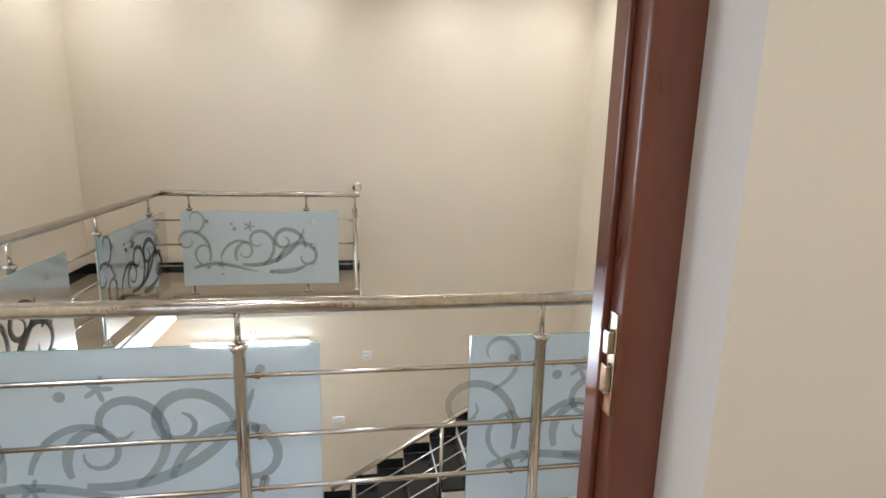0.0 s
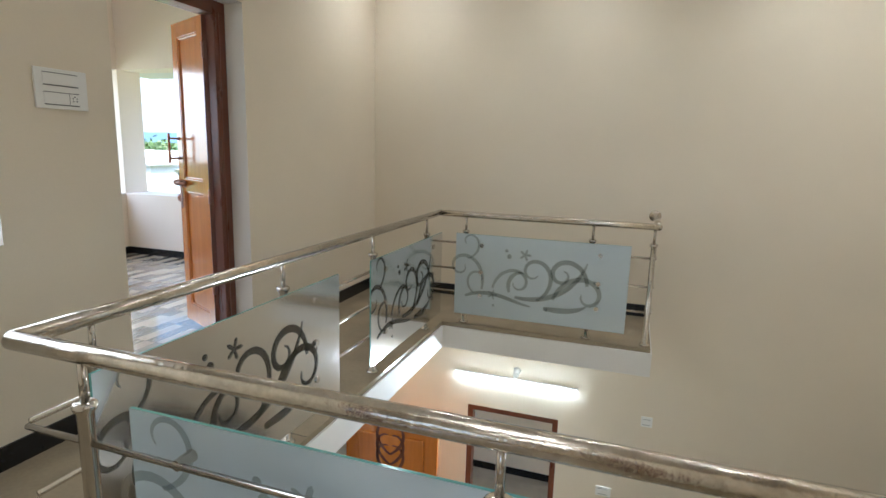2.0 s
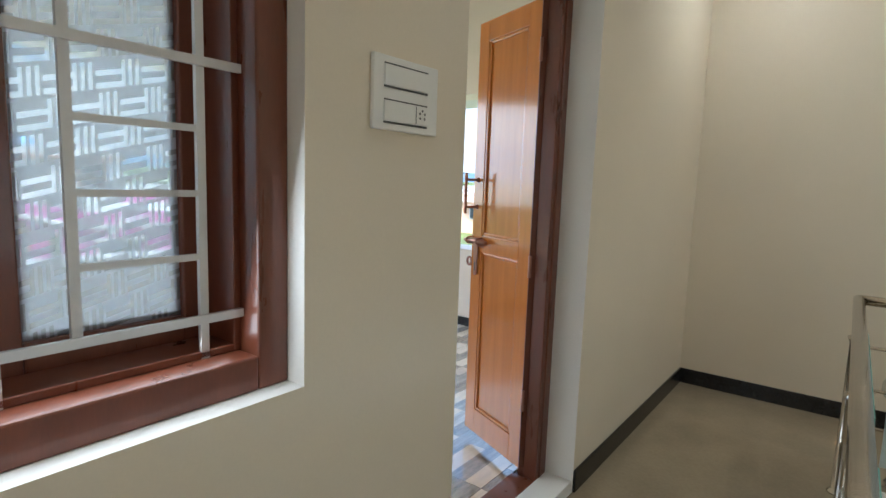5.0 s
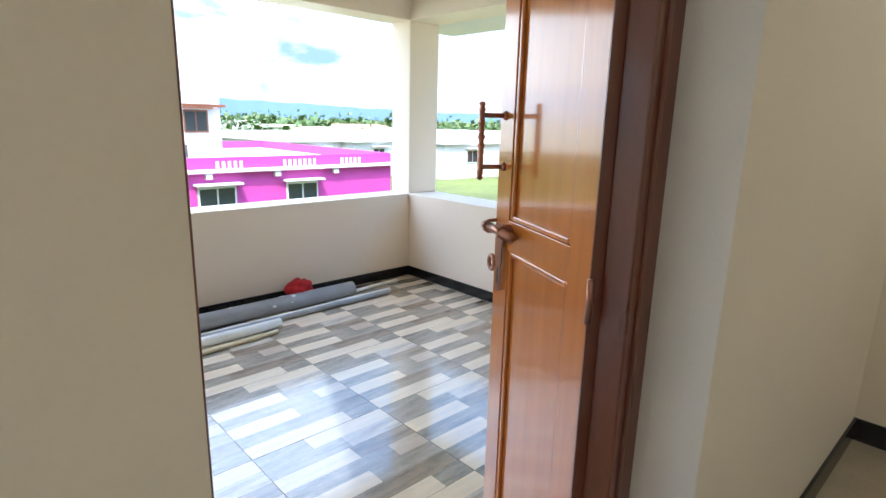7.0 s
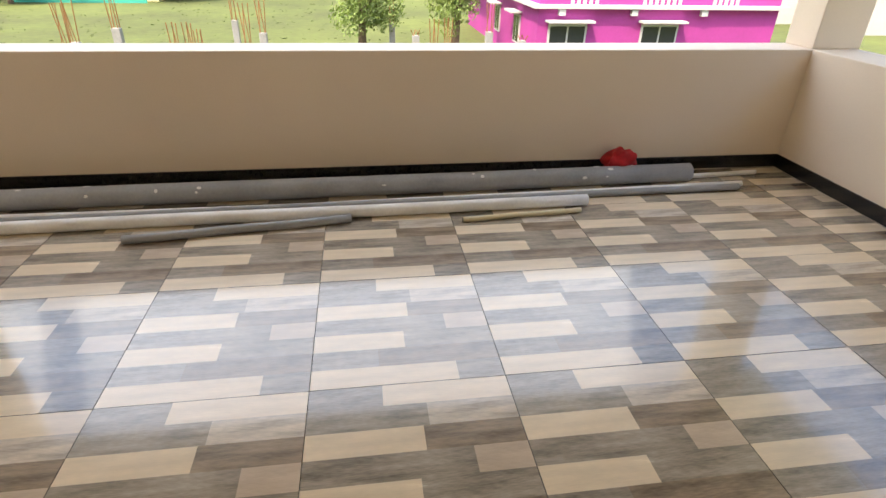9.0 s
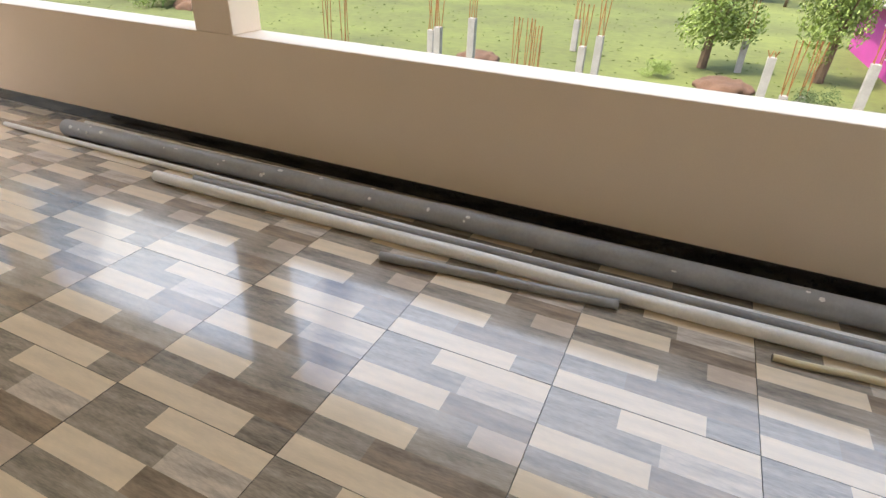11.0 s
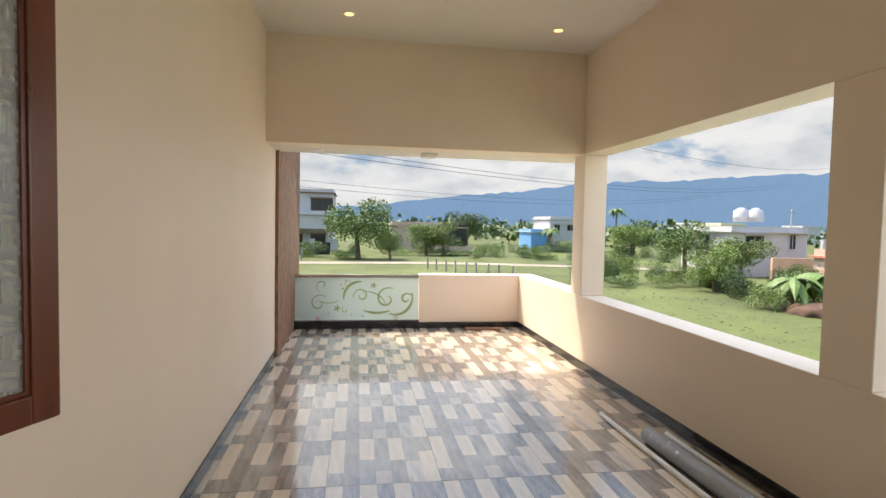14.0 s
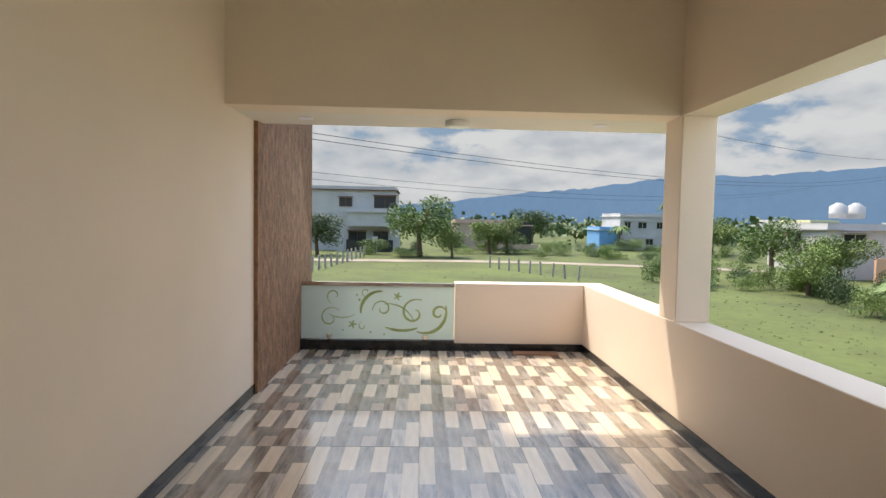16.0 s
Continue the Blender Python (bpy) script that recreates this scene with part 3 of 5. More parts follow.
# ---- bedroom doorway frame, with its lock plate ----
d2 = tagged(new("door_2"), "dark brown wooden door frame with a steel lock plate", "door frame", kind="structure")
d2.location = (0, 0, HF)
JX = 2.65
for x0, x1 in ((JX - 0.092, JX), (1.42, 1.512)):
    part("frame_jamb", B(x0, x1, -1.648, -1.557, 0, 2.12 - 0.075, bevel=0.004), DARKWOOD, d2, "dark brown wooden jamb")
    s = x0 if x0 > 2 else x1
    part("rebate", B(min(s, s + (0.012 if x0 < 2 else -0.012)), max(s, s + (0.012 if x0 < 2 else -0.012)), -1.605, -1.558, 0, 2.12 - 0.075, bevel=0.003), DARKWOOD, d2)
part("frame_head", B(1.42, JX, -1.648, -1.557, 2.12 - 0.075, 2.12, bevel=0.004), DARKWOOD, d2)
lk = part("strike_plate", B(JX - 0.096, JX - 0.092, -1.640, -1.612, 0.87, 1.05, bevel=0.001), STEEL, d2, "steel lock plate")
part("keeper", B(JX - 0.107, JX - 0.096, -1.636, -1.618, 0.91, 0.96, bevel=0.002), STEEL, lk)
part("keeper", B(JX - 0.107, JX - 0.096, -1.636, -1.618, 0.98, 1.02, bevel=0.002), STEEL, lk)

# ---- hall window towards the balcony ----
w = tagged(new("window_1"), "dark brown wooden window with patterned glass and a steel grille", "window", kind="structure")
w.location = (0, 0, WZ0)
WH = WZ1 - WZ0
x0, x1 = WX0 - 0.012, WX1 - 0.05
for a, b, c, e in ((WY0, WY0 + 0.07, 0, WH), (WY1 - 0.07, WY1, 0, WH), (WY0 + 0.07, WY1 - 0.07, 0, 0.07), (WY0 + 0.07, WY1 - 0.07, WH - 0.07, WH)):
    part("window_frame", B(x0, x1, a, b, c, e, bevel=0.005), DARKWOOD, w)
# inner rebate against which the sashes close
for a, b, c, e in ((WY0 + 0.0705, WY0 + 0.085, 0.0705, WH - 0.0705), (WY1 - 0.085, WY1 - 0.0705, 0.0705, WH - 0.0705), (WY0 + 0.085, WY1 - 0.085, 0.0705, 0.085), (WY0 + 0.085, WY1 - 0.085, WH - 0.085, WH - 0.0705)):
    part("rebate", B(x0 + 0.045, x1 - 0.06, a, b, c, e, bevel=0.002), DARKWOOD, w)


def casement(x_hinge, y_hinge, width, turn):
    c = new("casement")
    c.parent = w
    c.matrix_local = pose(x_hinge, y_hinge, 0.074, 0, 0, turn)
    hh, s = WH - 0.148, 1 if width > 0 else -1
    lo, hi = min(0, width), max(0, width)
    for nm, a, b, p, q in (("stile", lo, lo + 0.06, 0, hh), ("stile", hi - 0.06, hi, 0, hh), ("rail", lo + 0.06, hi - 0.06, 0, 0.06), ("rail", lo + 0.06, hi - 0.06, hh - 0.06, hh)):
        part(nm, B(0.0, 0.035, a, b, p, q, bevel=0.004), DARKWOOD, c)
    for a, b, p, q in ((lo + 0.06, lo + 0.070, 0.06, hh - 0.06), (hi - 0.070, hi - 0.06, 0.06, hh - 0.06), (lo + 0.070, hi - 0.070, 0.06, 0.070), (lo + 0.070, hi - 0.070, hh - 0.070, hh - 0.06)):
        part("glazing_bead", B(0.006, 0.014, a, b, p, q, bevel=0.002), DARKWOOD, c)
    g = part("pane", B(0.015, 0.020, lo + 0.058, hi - 0.058, 0.058, hh - 0.058), WINGLASS, c, "pane of figured frosted glass")
    g.visible_shadow = False
    k = part("latch", B(0.035, 0.047, (lo if s < 0 else hi) + s * 0.0 - (0.045 if s > 0 else -0.015), (lo if s < 0 else hi) - (0.015 if s > 0 else -0.045), 0.42, 0.56, bevel=0.004), SWITCHLINE, c, "black sash latch")
    return c


mid = (WY0 + WY1) / 2
casement(x0 + 0.006, WY1 - 0.073, -(WY1 - mid - 0.078), 0)
casement(x0 - 0.012, mid - 0.055, -(mid - WY0 - 0.075), -24)
gx = WX1 - 0.115
for y in (-0.414, -0.627, -0.735, -0.848, -1.057):
    part("grille_bar", B(gx - 0.005, gx + 0.005, y - 0.008, y + 0.008, 0.06 if y in (-0.414, -0.735, -1.057) else 0.149, WH - 0.06), GRILLE, w)
for z in (0.149, 0.62, 1.085):
    part("grille_bar", B(gx + 0.006, gx + 0.016, WY0 + 0.055, WY1 - 0.055, z - 0.008, z + 0.008), GRILLE, w)
for y0, y1 in ((-0.627, -0.414), (-1.057, -0.848)):
    for z0, z1 in ((0.149, 0.62), (0.62, 1.085)):
        for k in (1, 2, 3):
            z = z0 + (z1 - z0) * k / 4
            part("grille_rung", B(gx - 0.004, gx + 0.004, y0, y1, z - 0.006, z + 0.006), GRILLE, w)

# ---- window in the east wall ----
w2 = tagged(new("window_2"), "brown wooden window with a steel grille above the stairs", "window", kind="structure")
w2.location = (0, 0, 0.38)
for a, b, c, e in ((-0.35, -0.27, 0, 1.37), (0.87, 0.95, 0, 1.37), (-0.27, 0.87, 0, 0.08), (-0.27, 0.87, 1.29, 1.37), (0.26, 0.34, 0.08, 1.29)):
    part("window_frame", B(RX - 0.012, RX + 0.08, a, b, c, e, bevel=0.004), WOOD, w2)
for k in range(11):
    z = 0.14 + k * 0.11
    part("grille_bar", B(RX + 0.02, RX + 0.03, -0.27, 0.87, z, z + 0.012), GRILLE, w2)
for a, b in ((-0.265, 0.255), (0.345, 0.865)):
    g = part("pane", B(RX + 0.05, RX + 0.056, a, b, 0.085, 1.285), WINGLASS, w2)
    g.visible_shadow = False

# ---- switchboards, lamps ----
def switchboard(x, y, z, turn, wd, hg, rows, label):
    s = thing("switchboard", label, "switchboard")
    s.matrix_world = pose(x, y, z, 0, 0, turn)
    part("plate", B(-wd / 2, wd / 2, 0, 0.012, -hg / 2, hg / 2, bevel=0.003), PLASTIC, s)
    for r in range(rows):
        zc = hg * (0.24 - 0.48 * r) if rows > 1 else 0
        k = part("rocker_plate", B(-wd * 0.31, wd * 0.36, 0.012, 0.016, zc - 0.022, zc + 0.022, bevel=0.001), PLASTIC, s)
        part("gap", B(-wd * 0.31, wd * 0.36, 0.0122, 0.0145, zc - 0.027, zc - 0.023), SWITCHLINE, k)
        part("gap", B(-wd * 0.31, wd * 0.36, 0.0122, 0.0145, zc + 0.023, zc + 0.0255), SWITCHLINE, k)
        if r == rows - 1 and rows > 1:
            # Shade in the socket holes is put in as dark dots on the plate.
            for dx, dz in ((0, 0.012), (-0.008, -0.006), (0.008, -0.006), (-0.009, 0.005), (0.009, 0.005)):
                part("socket_hole_shade", rod(bmesh.new(), (-wd * 0.22 + dx, 0.0162, zc + dz), (-wd * 0.22 + dx, 0.0168, zc + dz), 0.003, seg=8), SWITCHLINE, k)
            part("gap", B(-wd * 0.12, -wd * 0.112, 0.0162, 0.0168, zc - 0.02, zc + 0.02), SWITCHLINE, k)
    return s


switchboard(WX1, 0.016, 1.475, -90, 0.222, 0.160, 2, "white plastic switchboard with a socket beside the door")
switchboard(2.24, FARY, -0.94, 180, 0.09, 0.09, 1, "small white plastic switch on the lower wall")
switchboard(1.94, FARY, -1.66, 180, 0.13, 0.09, 1, "small white plastic switch on the lower wall")
tb = thing("tube_light", "lit white tube light on the lower wall", "light", (1.1, FARY, -0.76))
part("batten", B(-0.56, 0.56, -0.03, 0, -0.012, 0.02, bevel=0.003), PLASTIC, tb)
part("tube", rod(bmesh.new(), (-0.55, -0.045, -0.016), (0.55, -0.045, -0.016), 0.013), TUBEGLOW, tb, "glowing white tube", True)
fl = thing("wall_lamp_holder", "small cream lamp holder above the tube light", "lamp holder", (1.12, FARY, -0.66))
part("holder", rod(bmesh.new(), (0, 0, 0), (0, -0.04, -0.02), 0.035, 0.025), PLASTIC, fl, smooth=True)
part("bulb", ball(bmesh.new(), (0, -0.06, -0.03), 0.027), PLASTIC, fl, smooth=True)


def downlight(x, y, z, m, label, r=0.042):
    dl = thing("downlight", label, "ceiling light", (x, y, z))
    part("trim_ring", lathe(bmesh.new(), [(r, 0), (r + 0.012, -0.001), (r + 0.010, -0.006), (r - 0.004, -0.007), (r - 0.006, -0.002)], (0, 0, 0), 20), PLASTIC, dl, smooth=True)
    part("lens", rod(bmesh.new(), (0, 0, -0.0075), (0, 0, -0.0095), r - 0.008, seg=18), m, dl)


for x, y in ((-1.257, -4.29), (-2.95, -4.29), (-1.257, -1.6), (-2.95, -1.6), (-1.257, 1.1), (-2.95, 1.1)):
    downlight(x, y, CEIL, WARMGLOW, "small round warm recessed ceiling light")
for x in (-0.96, -3.06):
    downlight(x, -5.28, LINTEL, COOLGLOW, "small round violet recessed light in the canopy", 0.04)
sp = thing("surface_light", "round white surface light under the canopy", "ceiling light", (-2.03, -5.27, LINTEL))
part("body", lathe(bmesh.new(), [(0.085, 0), (0.085, -0.035), (0.08, -0.04)], (0, 0, 0), 24), PLASTIC, sp, smooth=True)
part("diffuser", rod(bmesh.new(), (0, 0, -0.0405), (0, 0, -0.043), 0.072, seg=22), PLASTIC, sp)
# The last four fittings are made up to go with the fill lamps.
for x, y, e in HALL_LAMPS:
    downlight(x, y, CEIL, WARMGLOW, "small round warm recessed ceiling light")

# ---- lower hall: carved door, stairs ----
cd = tagged(new("door_3"), "carved orange-brown wooden door standing open below", "door", kind="structure")
cd.matrix_world = pose(WX1 + 0.005, 2.42, GF, 0, 0, 4)
part("leaf", B(0, 0.86, -0.04, 0, 0.01, 2.02, bevel=0.004), WOOD, cd)
for z0, z1 in ((0.2, 0.9), (1.05, 1.88)):
    part("panel", B(0.12, 0.74, -0.056, -0.04, z0, z1, bevel=0.012), WOOD, cd, "raised carved panel")
bm = bmesh.new()
for sgn in (-1, 1):
    for k in range(3):
        scroll(bm, Vector((0.43, -0.0575, 1.5 + 0.1 * k)), Vector((sgn, 0, 0)), Vector((0, 0, 1)), 0, 0, 0.6, 0.4, 3, 18, 0.03)
part("carving", bm, DARKWOOD, cd, "carved leaf scrolls")
df = tagged(new("door_4"), "plain brown door frame of the lower room", "door frame", kind="structure")
df.location = (0, 0, GF)
for a, b in ((0.67, 0.72), (1.46, 1.51)):
    part("frame_jamb", B(a, b, FARY + 0.01, FARY + 0.1, 0, 2.03), DARKWOOD, df)
part("frame_head", B(0.72, 1.46, FARY + 0.01, FARY + 0.1, 1.98, 2.03), DARKWOOD, df)

st = tagged(new("staircase"), "black granite stairs with white risers up to the gallery", "staircase")
st.location = (0, 0, GF)
LAND = 1.35
for i in range(7):
    x = 3.5 - 0.285 * (7 - i)
    z = LAND - 0.17 * (7 - i)
    part("step", B(x, 3.5, 2.05, FARY - 0.013, z, z + 0.17 - 0.03), WHITE, st, "white painted riser")
    part("tread", B(x - 0.02, x + 0.30, 2.03, FARY - 0.013, z + 0.14, z + 0.17, bevel=0.003), GRANITE, st, "black granite tread")
    part("stair_skirting", B(x - 0.02, x + 0.27, FARY - 0.012, FARY - 0.0005, z + 0.17, z + 0.28), GRANITE, st)
part("landing", B(3.5, RX - 0.001, 2.05, FARY - 0.013, LAND - 0.15, LAND, bevel=0.003), GRANITE, st, "black granite landing")
n2 = 10
rise = (HF - GF - LAND) / n2
for i in range(n2 - 1):
    y = 2.05 - 0.27 * i
    z = LAND + rise * i
    part("step", B(3.56, RX - 0.013, y - 0.29, y - 0.01, z - 0.05, z + rise - 0.03), WHITE, st, "white painted riser")
    part("tread", B(3.54, RX - 0.013, y - 0.285, y + 0.01, z + rise - 0.03, z + rise, bevel=0.003), GRANITE, st, "black granite tread")
    part("stair_skirting", B(RX - 0.012, RX - 0.0005, y - 0.27, y, z + rise, z + rise + 0.10), GRANITE, st)
sr = thing("railing", "sloping stainless steel stair railing with glass", "railing", (3.5, 0.7, HF - 0.8), "railings of the gallery")
o = Vector((3.5, 0.7, HF - 0.8))
top = [(3.5, -0.84, RZ), (3.5, -0.55, RZ - 0.02), (3.5, -0.42, 0.72), (3.5, 0.7, -0.08), (3.5, 1.62, -0.74), (3.5, 1.95, -0.9), (3.4, 2.08, -0.98), (3.2, 2.08, -1.1), (1.9, 2.08, -1.86)]
part("handrail", tube(bmesh.new(), [Vector(p) - o for p in top], 0.022, 12), WRAPSTEEL, sr, smooth=True)
for dz in (0.22, 0.40, 0.58):
    part("bar", tube(bmesh.new(), [Vector(p) - o - Vector((0, 0, dz)) for p in top[1:6]], 0.008, 8), STEEL, sr, smooth=True)
    part("bar", tube(bmesh.new(), [Vector(p) - o - Vector((0, 0, dz)) for p in top[6:]], 0.008, 8), STEEL, sr, smooth=True)
for p in ((3.5, -0.40, 0.70), (3.5, 0.45, 0.09), (3.5, 1.25, -0.48), (3.5, 1.9, -0.88), (2.9, 2.08, -1.28), (2.1, 2.08, -1.75)):
    q = Vector(p) - o
    part("post", rod(bmesh.new(), q - Vector((0, 0, 0.84)), q, 0.017), STEEL, sr, smooth=True)
bm = bmesh.new()
for ya, yb in ((-0.30, 0.35), (0.55, 1.15)):
    za, zb = 0.72 - 0.715 * (ya + 0.42), 0.72 - 0.715 * (yb + 0.42)
    vs = [bm.verts.new(Vector(c) - o) for c in ((3.46, ya, za - 0.72), (3.46, yb, zb - 0.72), (3.46, yb, zb - 0.13), (3.46, ya, za - 0.13))]
    vt = [bm.verts.new(v.co + Vector((-0.009, 0, 0))) for v in vs]
    bm.faces.new(vs)
    bm.faces.new(vt[::-1])
    for k in range(4):
        bm.faces.new((vs[k], vt[k], vt[(k + 1) % 4], vs[(k + 1) % 4]))
part("glass_panel", bm, FROST, sr, "slanted frosted glass panel")

# ---- balcony: glass end panel, pipes, cloth ----
eg = thing("glass_balustrade", "frosted white glass panel with green flower scrolls", "balustrade", (-2.14, SY, 0.10))
part("glass_panel", B(0.01, 1.555, -0.045, -0.033, 0.005, 0.545, bevel=0.001), ENDGLASS, eg)
def curl(bm, o, u, v, cx, cy, r0, r1, a0, a1, w, steps=36):
    """A tapering stroke that winds round (cx, cy) from radius r0 at angle a0 to r1 at a1 (degrees)."""
    prev = None
    for i in range(steps + 1):
        s = i / steps
        a, r = radians(a0 + (a1 - a0) * s), r0 + (r1 - r0) * s ** 0.8
        hw = w * (0.18 + 0.82 * math.sin(math.pi * min(1.0, 0.06 + 0.9 * s)) ** 0.8) / 2
        c = Vector((math.cos(a), math.sin(a)))
        row = [bm.verts.new(o + u * (cx + c.x * (r + q)) + v * (cy + c.y * (r + q))) for q in (-hw, hw)]
        if prev:
            bm.faces.new((prev[0], prev[1], row[1], row[0]))
        prev = row


UX, UZ = Vector((-1, 0, 0)), Vector((0, 0, 1))
GO = Vector((1.555, -0.0315, 0.005))
CURLS = ((0.33, 0.44, 0.085, 0.022, 250, -60, 0.012), (0.29, 0.21, 0.125, 0.030, 40, 400, 0.014), (0.42, 0.47, 0.26, 0.25, 235, 300, 0.010), (0.65, 0.48, 0.055, 0.015, 300, -10, 0.010),
         (0.80, 0.28, 0.20, 0.21, 185, 85, 0.034), (0.82, 0.31, 0.105, 0.025, 190, -200, 0.016), (0.86, 0.08, 0.28, 0.30, 95, 20, 0.014), (1.14, 0.27, 0.155, 0.035, 60, 430, 0.024),
         (1.39, 0.27, 0.085, 0.025, 20, 350, 0.026), (1.24, 0.27, 0.235, 0.20, 20, -110, 0.034), (1.02, 0.55, 0.46, 0.46, 290, 248, 0.030), (0.62, 0.13, 0.05, 0.012, 100, 420, 0.010))
for cx, cy, r0, r1, a0, a1, wd in CURLS:
    bm = bmesh.new()
    curl(bm, GO, UX, UZ, cx, cy, r0, r1, a0, a1, wd)
    part("scroll", bm, GREENPRINT, eg, "green printed scroll")
for x, y, rr, pet in ((0.515, 0.15, 0.045, 5), (0.97, 0.44, 0.045, 5), (0.585, 0.40, 0.012, 0), (0.56, 0.45, 0.009, 0), (0.70, 0.07, 0.010, 0), (0.84, 0.05, 0.009, 0), (0.42, 0.09, 0.008, 0)):
    bm = bmesh.new()
    disc(bm, GO, UX, UZ, x, y, rr, pet)
    part("flower" if pet else "dot", bm, GREENPRINT, eg)
part("top_rail", B(0.005, 1.558, -0.055, -0.022, 0.545, 0.585, bevel=0.004), STEEL, eg, "dark steel top rail")
for x in (0.3, 1.27):
    part("glass_clamp", B(x - 0.025, x + 0.025, -0.06, -0.02, 0.0, 0.05, bevel=0.003), STEEL, eg)


def pipe(label, a, b, r, m, name="plastic_pipe"):
    """A pipe lying on the floor from a to b, its open ends drawn as dark discs, with scuffs of mortar."""
    p, q = Vector((*a, r)) if len(a) == 2 else Vector(a), Vector((*b, r)) if len(b) == 2 else Vector(b)
    t = thing(name, label, "pipe", p, "pipes along the parapet")
    L = q - p
    bm = bmesh.new()
    k = 8
    tube(bm, [L * i / k + Vector((0.004 * math.sin(i * 1.3) if 0 < i < k else 0, 0, 0)) for i in range(k + 1)], r, 16)
    part("pipe_body", bm, m, t, smooth=True)
    d = L.normalized()
    # Shade inside the pipe is put in as dark discs over the capped ends.
    part("bore_shade", rod(bmesh.new(), -d * 0.001, -d * 0.0005, r * 0.86, seg=16), SWITCHLINE, t)
    part("bore_shade", rod(bmesh.new(), L + d * 0.0005, L + d * 0.001, r * 0.86, seg=16), SWITCHLINE, t)
    return t, L


big, L = pipe("long thick grey plastic pipe with mortar splashes", (-3.17, -3.06), (-3.27, 2.33), 0.052, PIPEGREY)
rnd = random.Random(4)
for i in range(34):
    s, a = rnd.random(), rnd.uniform(0.1, 1.9)
    bmx = ball(bmesh.new(), (0, 0, 0), 1.0, 1, (rnd.uniform(0.004, 0.012), rnd.uniform(0.006, 0.022), 0.002))
    q = part("mortar_splash", bmx, PIPEWHITE, big)
    q.matrix_local = Matrix.Translation(L * s + Vector((0.0525 * math.cos(a), 0, 0.0525 * math.sin(a)))) @ pose(0, 0, 0, 0, 90 - math.degrees(a), 0)
pipe("long thin white plastic pipe behind the thick one", (-3.35, -3.15), (-3.36, 2.2), 0.016, PIPEWHITE)
pipe("long thin white plastic pipe", (-3.08, -3.55), (-3.09, 0.95), 0.016, PIPEWHITE)
pipe("long thin grey plastic pipe", (-3.03, -1.85), (-3.12, 2.55), 0.018, PIPEGREY)
pipe("long medium white plastic pipe", (-2.93, -2.02), (-3.0, 1.62), 0.030, PIPEWHITE)
pipe("long thin white plastic pipe", (-3.05, -0.9), (-3.165, 2.6), 0.016, PIPEWHITE)
pipe("short grey plastic pipe with mortar dust", (-2.80, -0.56), (-2.92, 0.42), 0.020, PIPEGREY)
pipe("short cream plastic pipe", (-2.87, 0.95), (-2.92, 1.56), 0.013, PIPECREAM)
pipe("thin white plastic pipe reaching the corner", (-3.24, 1.2), (-3.33, 2.80), 0.014, PIPEWHITE)
rc = bmesh.new()
bmesh.ops.create_icosphere(rc, subdivisions=4, radius=0.085, matrix=Matrix.Diagonal((0.7, 1.1, 0.75, 1)))
for v in rc.verts:
    k = noise.noise(v.co * 22) * 0.035 + noise.noise(v.co * 9) * 0.03
    v.co += v.co.normalized() * k
    v.co.z = max(v.co.z, -0.05)
ob = tagged(part("red_cloth", rc, REDCLOTH, smooth=True), "crumpled red cloth dropped behind the pipes", "cloth")
ob.location = (-3.33, 1.93, 0.12)
br = thing("plank_offcut", "brown board offcut lying in the balcony corner", "board", (-2.95, SY + 0.12, 0.0))
part("board", B(-0.22, 0.22, -0.06, 0.06, 0.0, 0.02, bevel=0.002), mat("brown_board", (0.25, 0.13, 0.07), 0.6, vary=0.2), br)


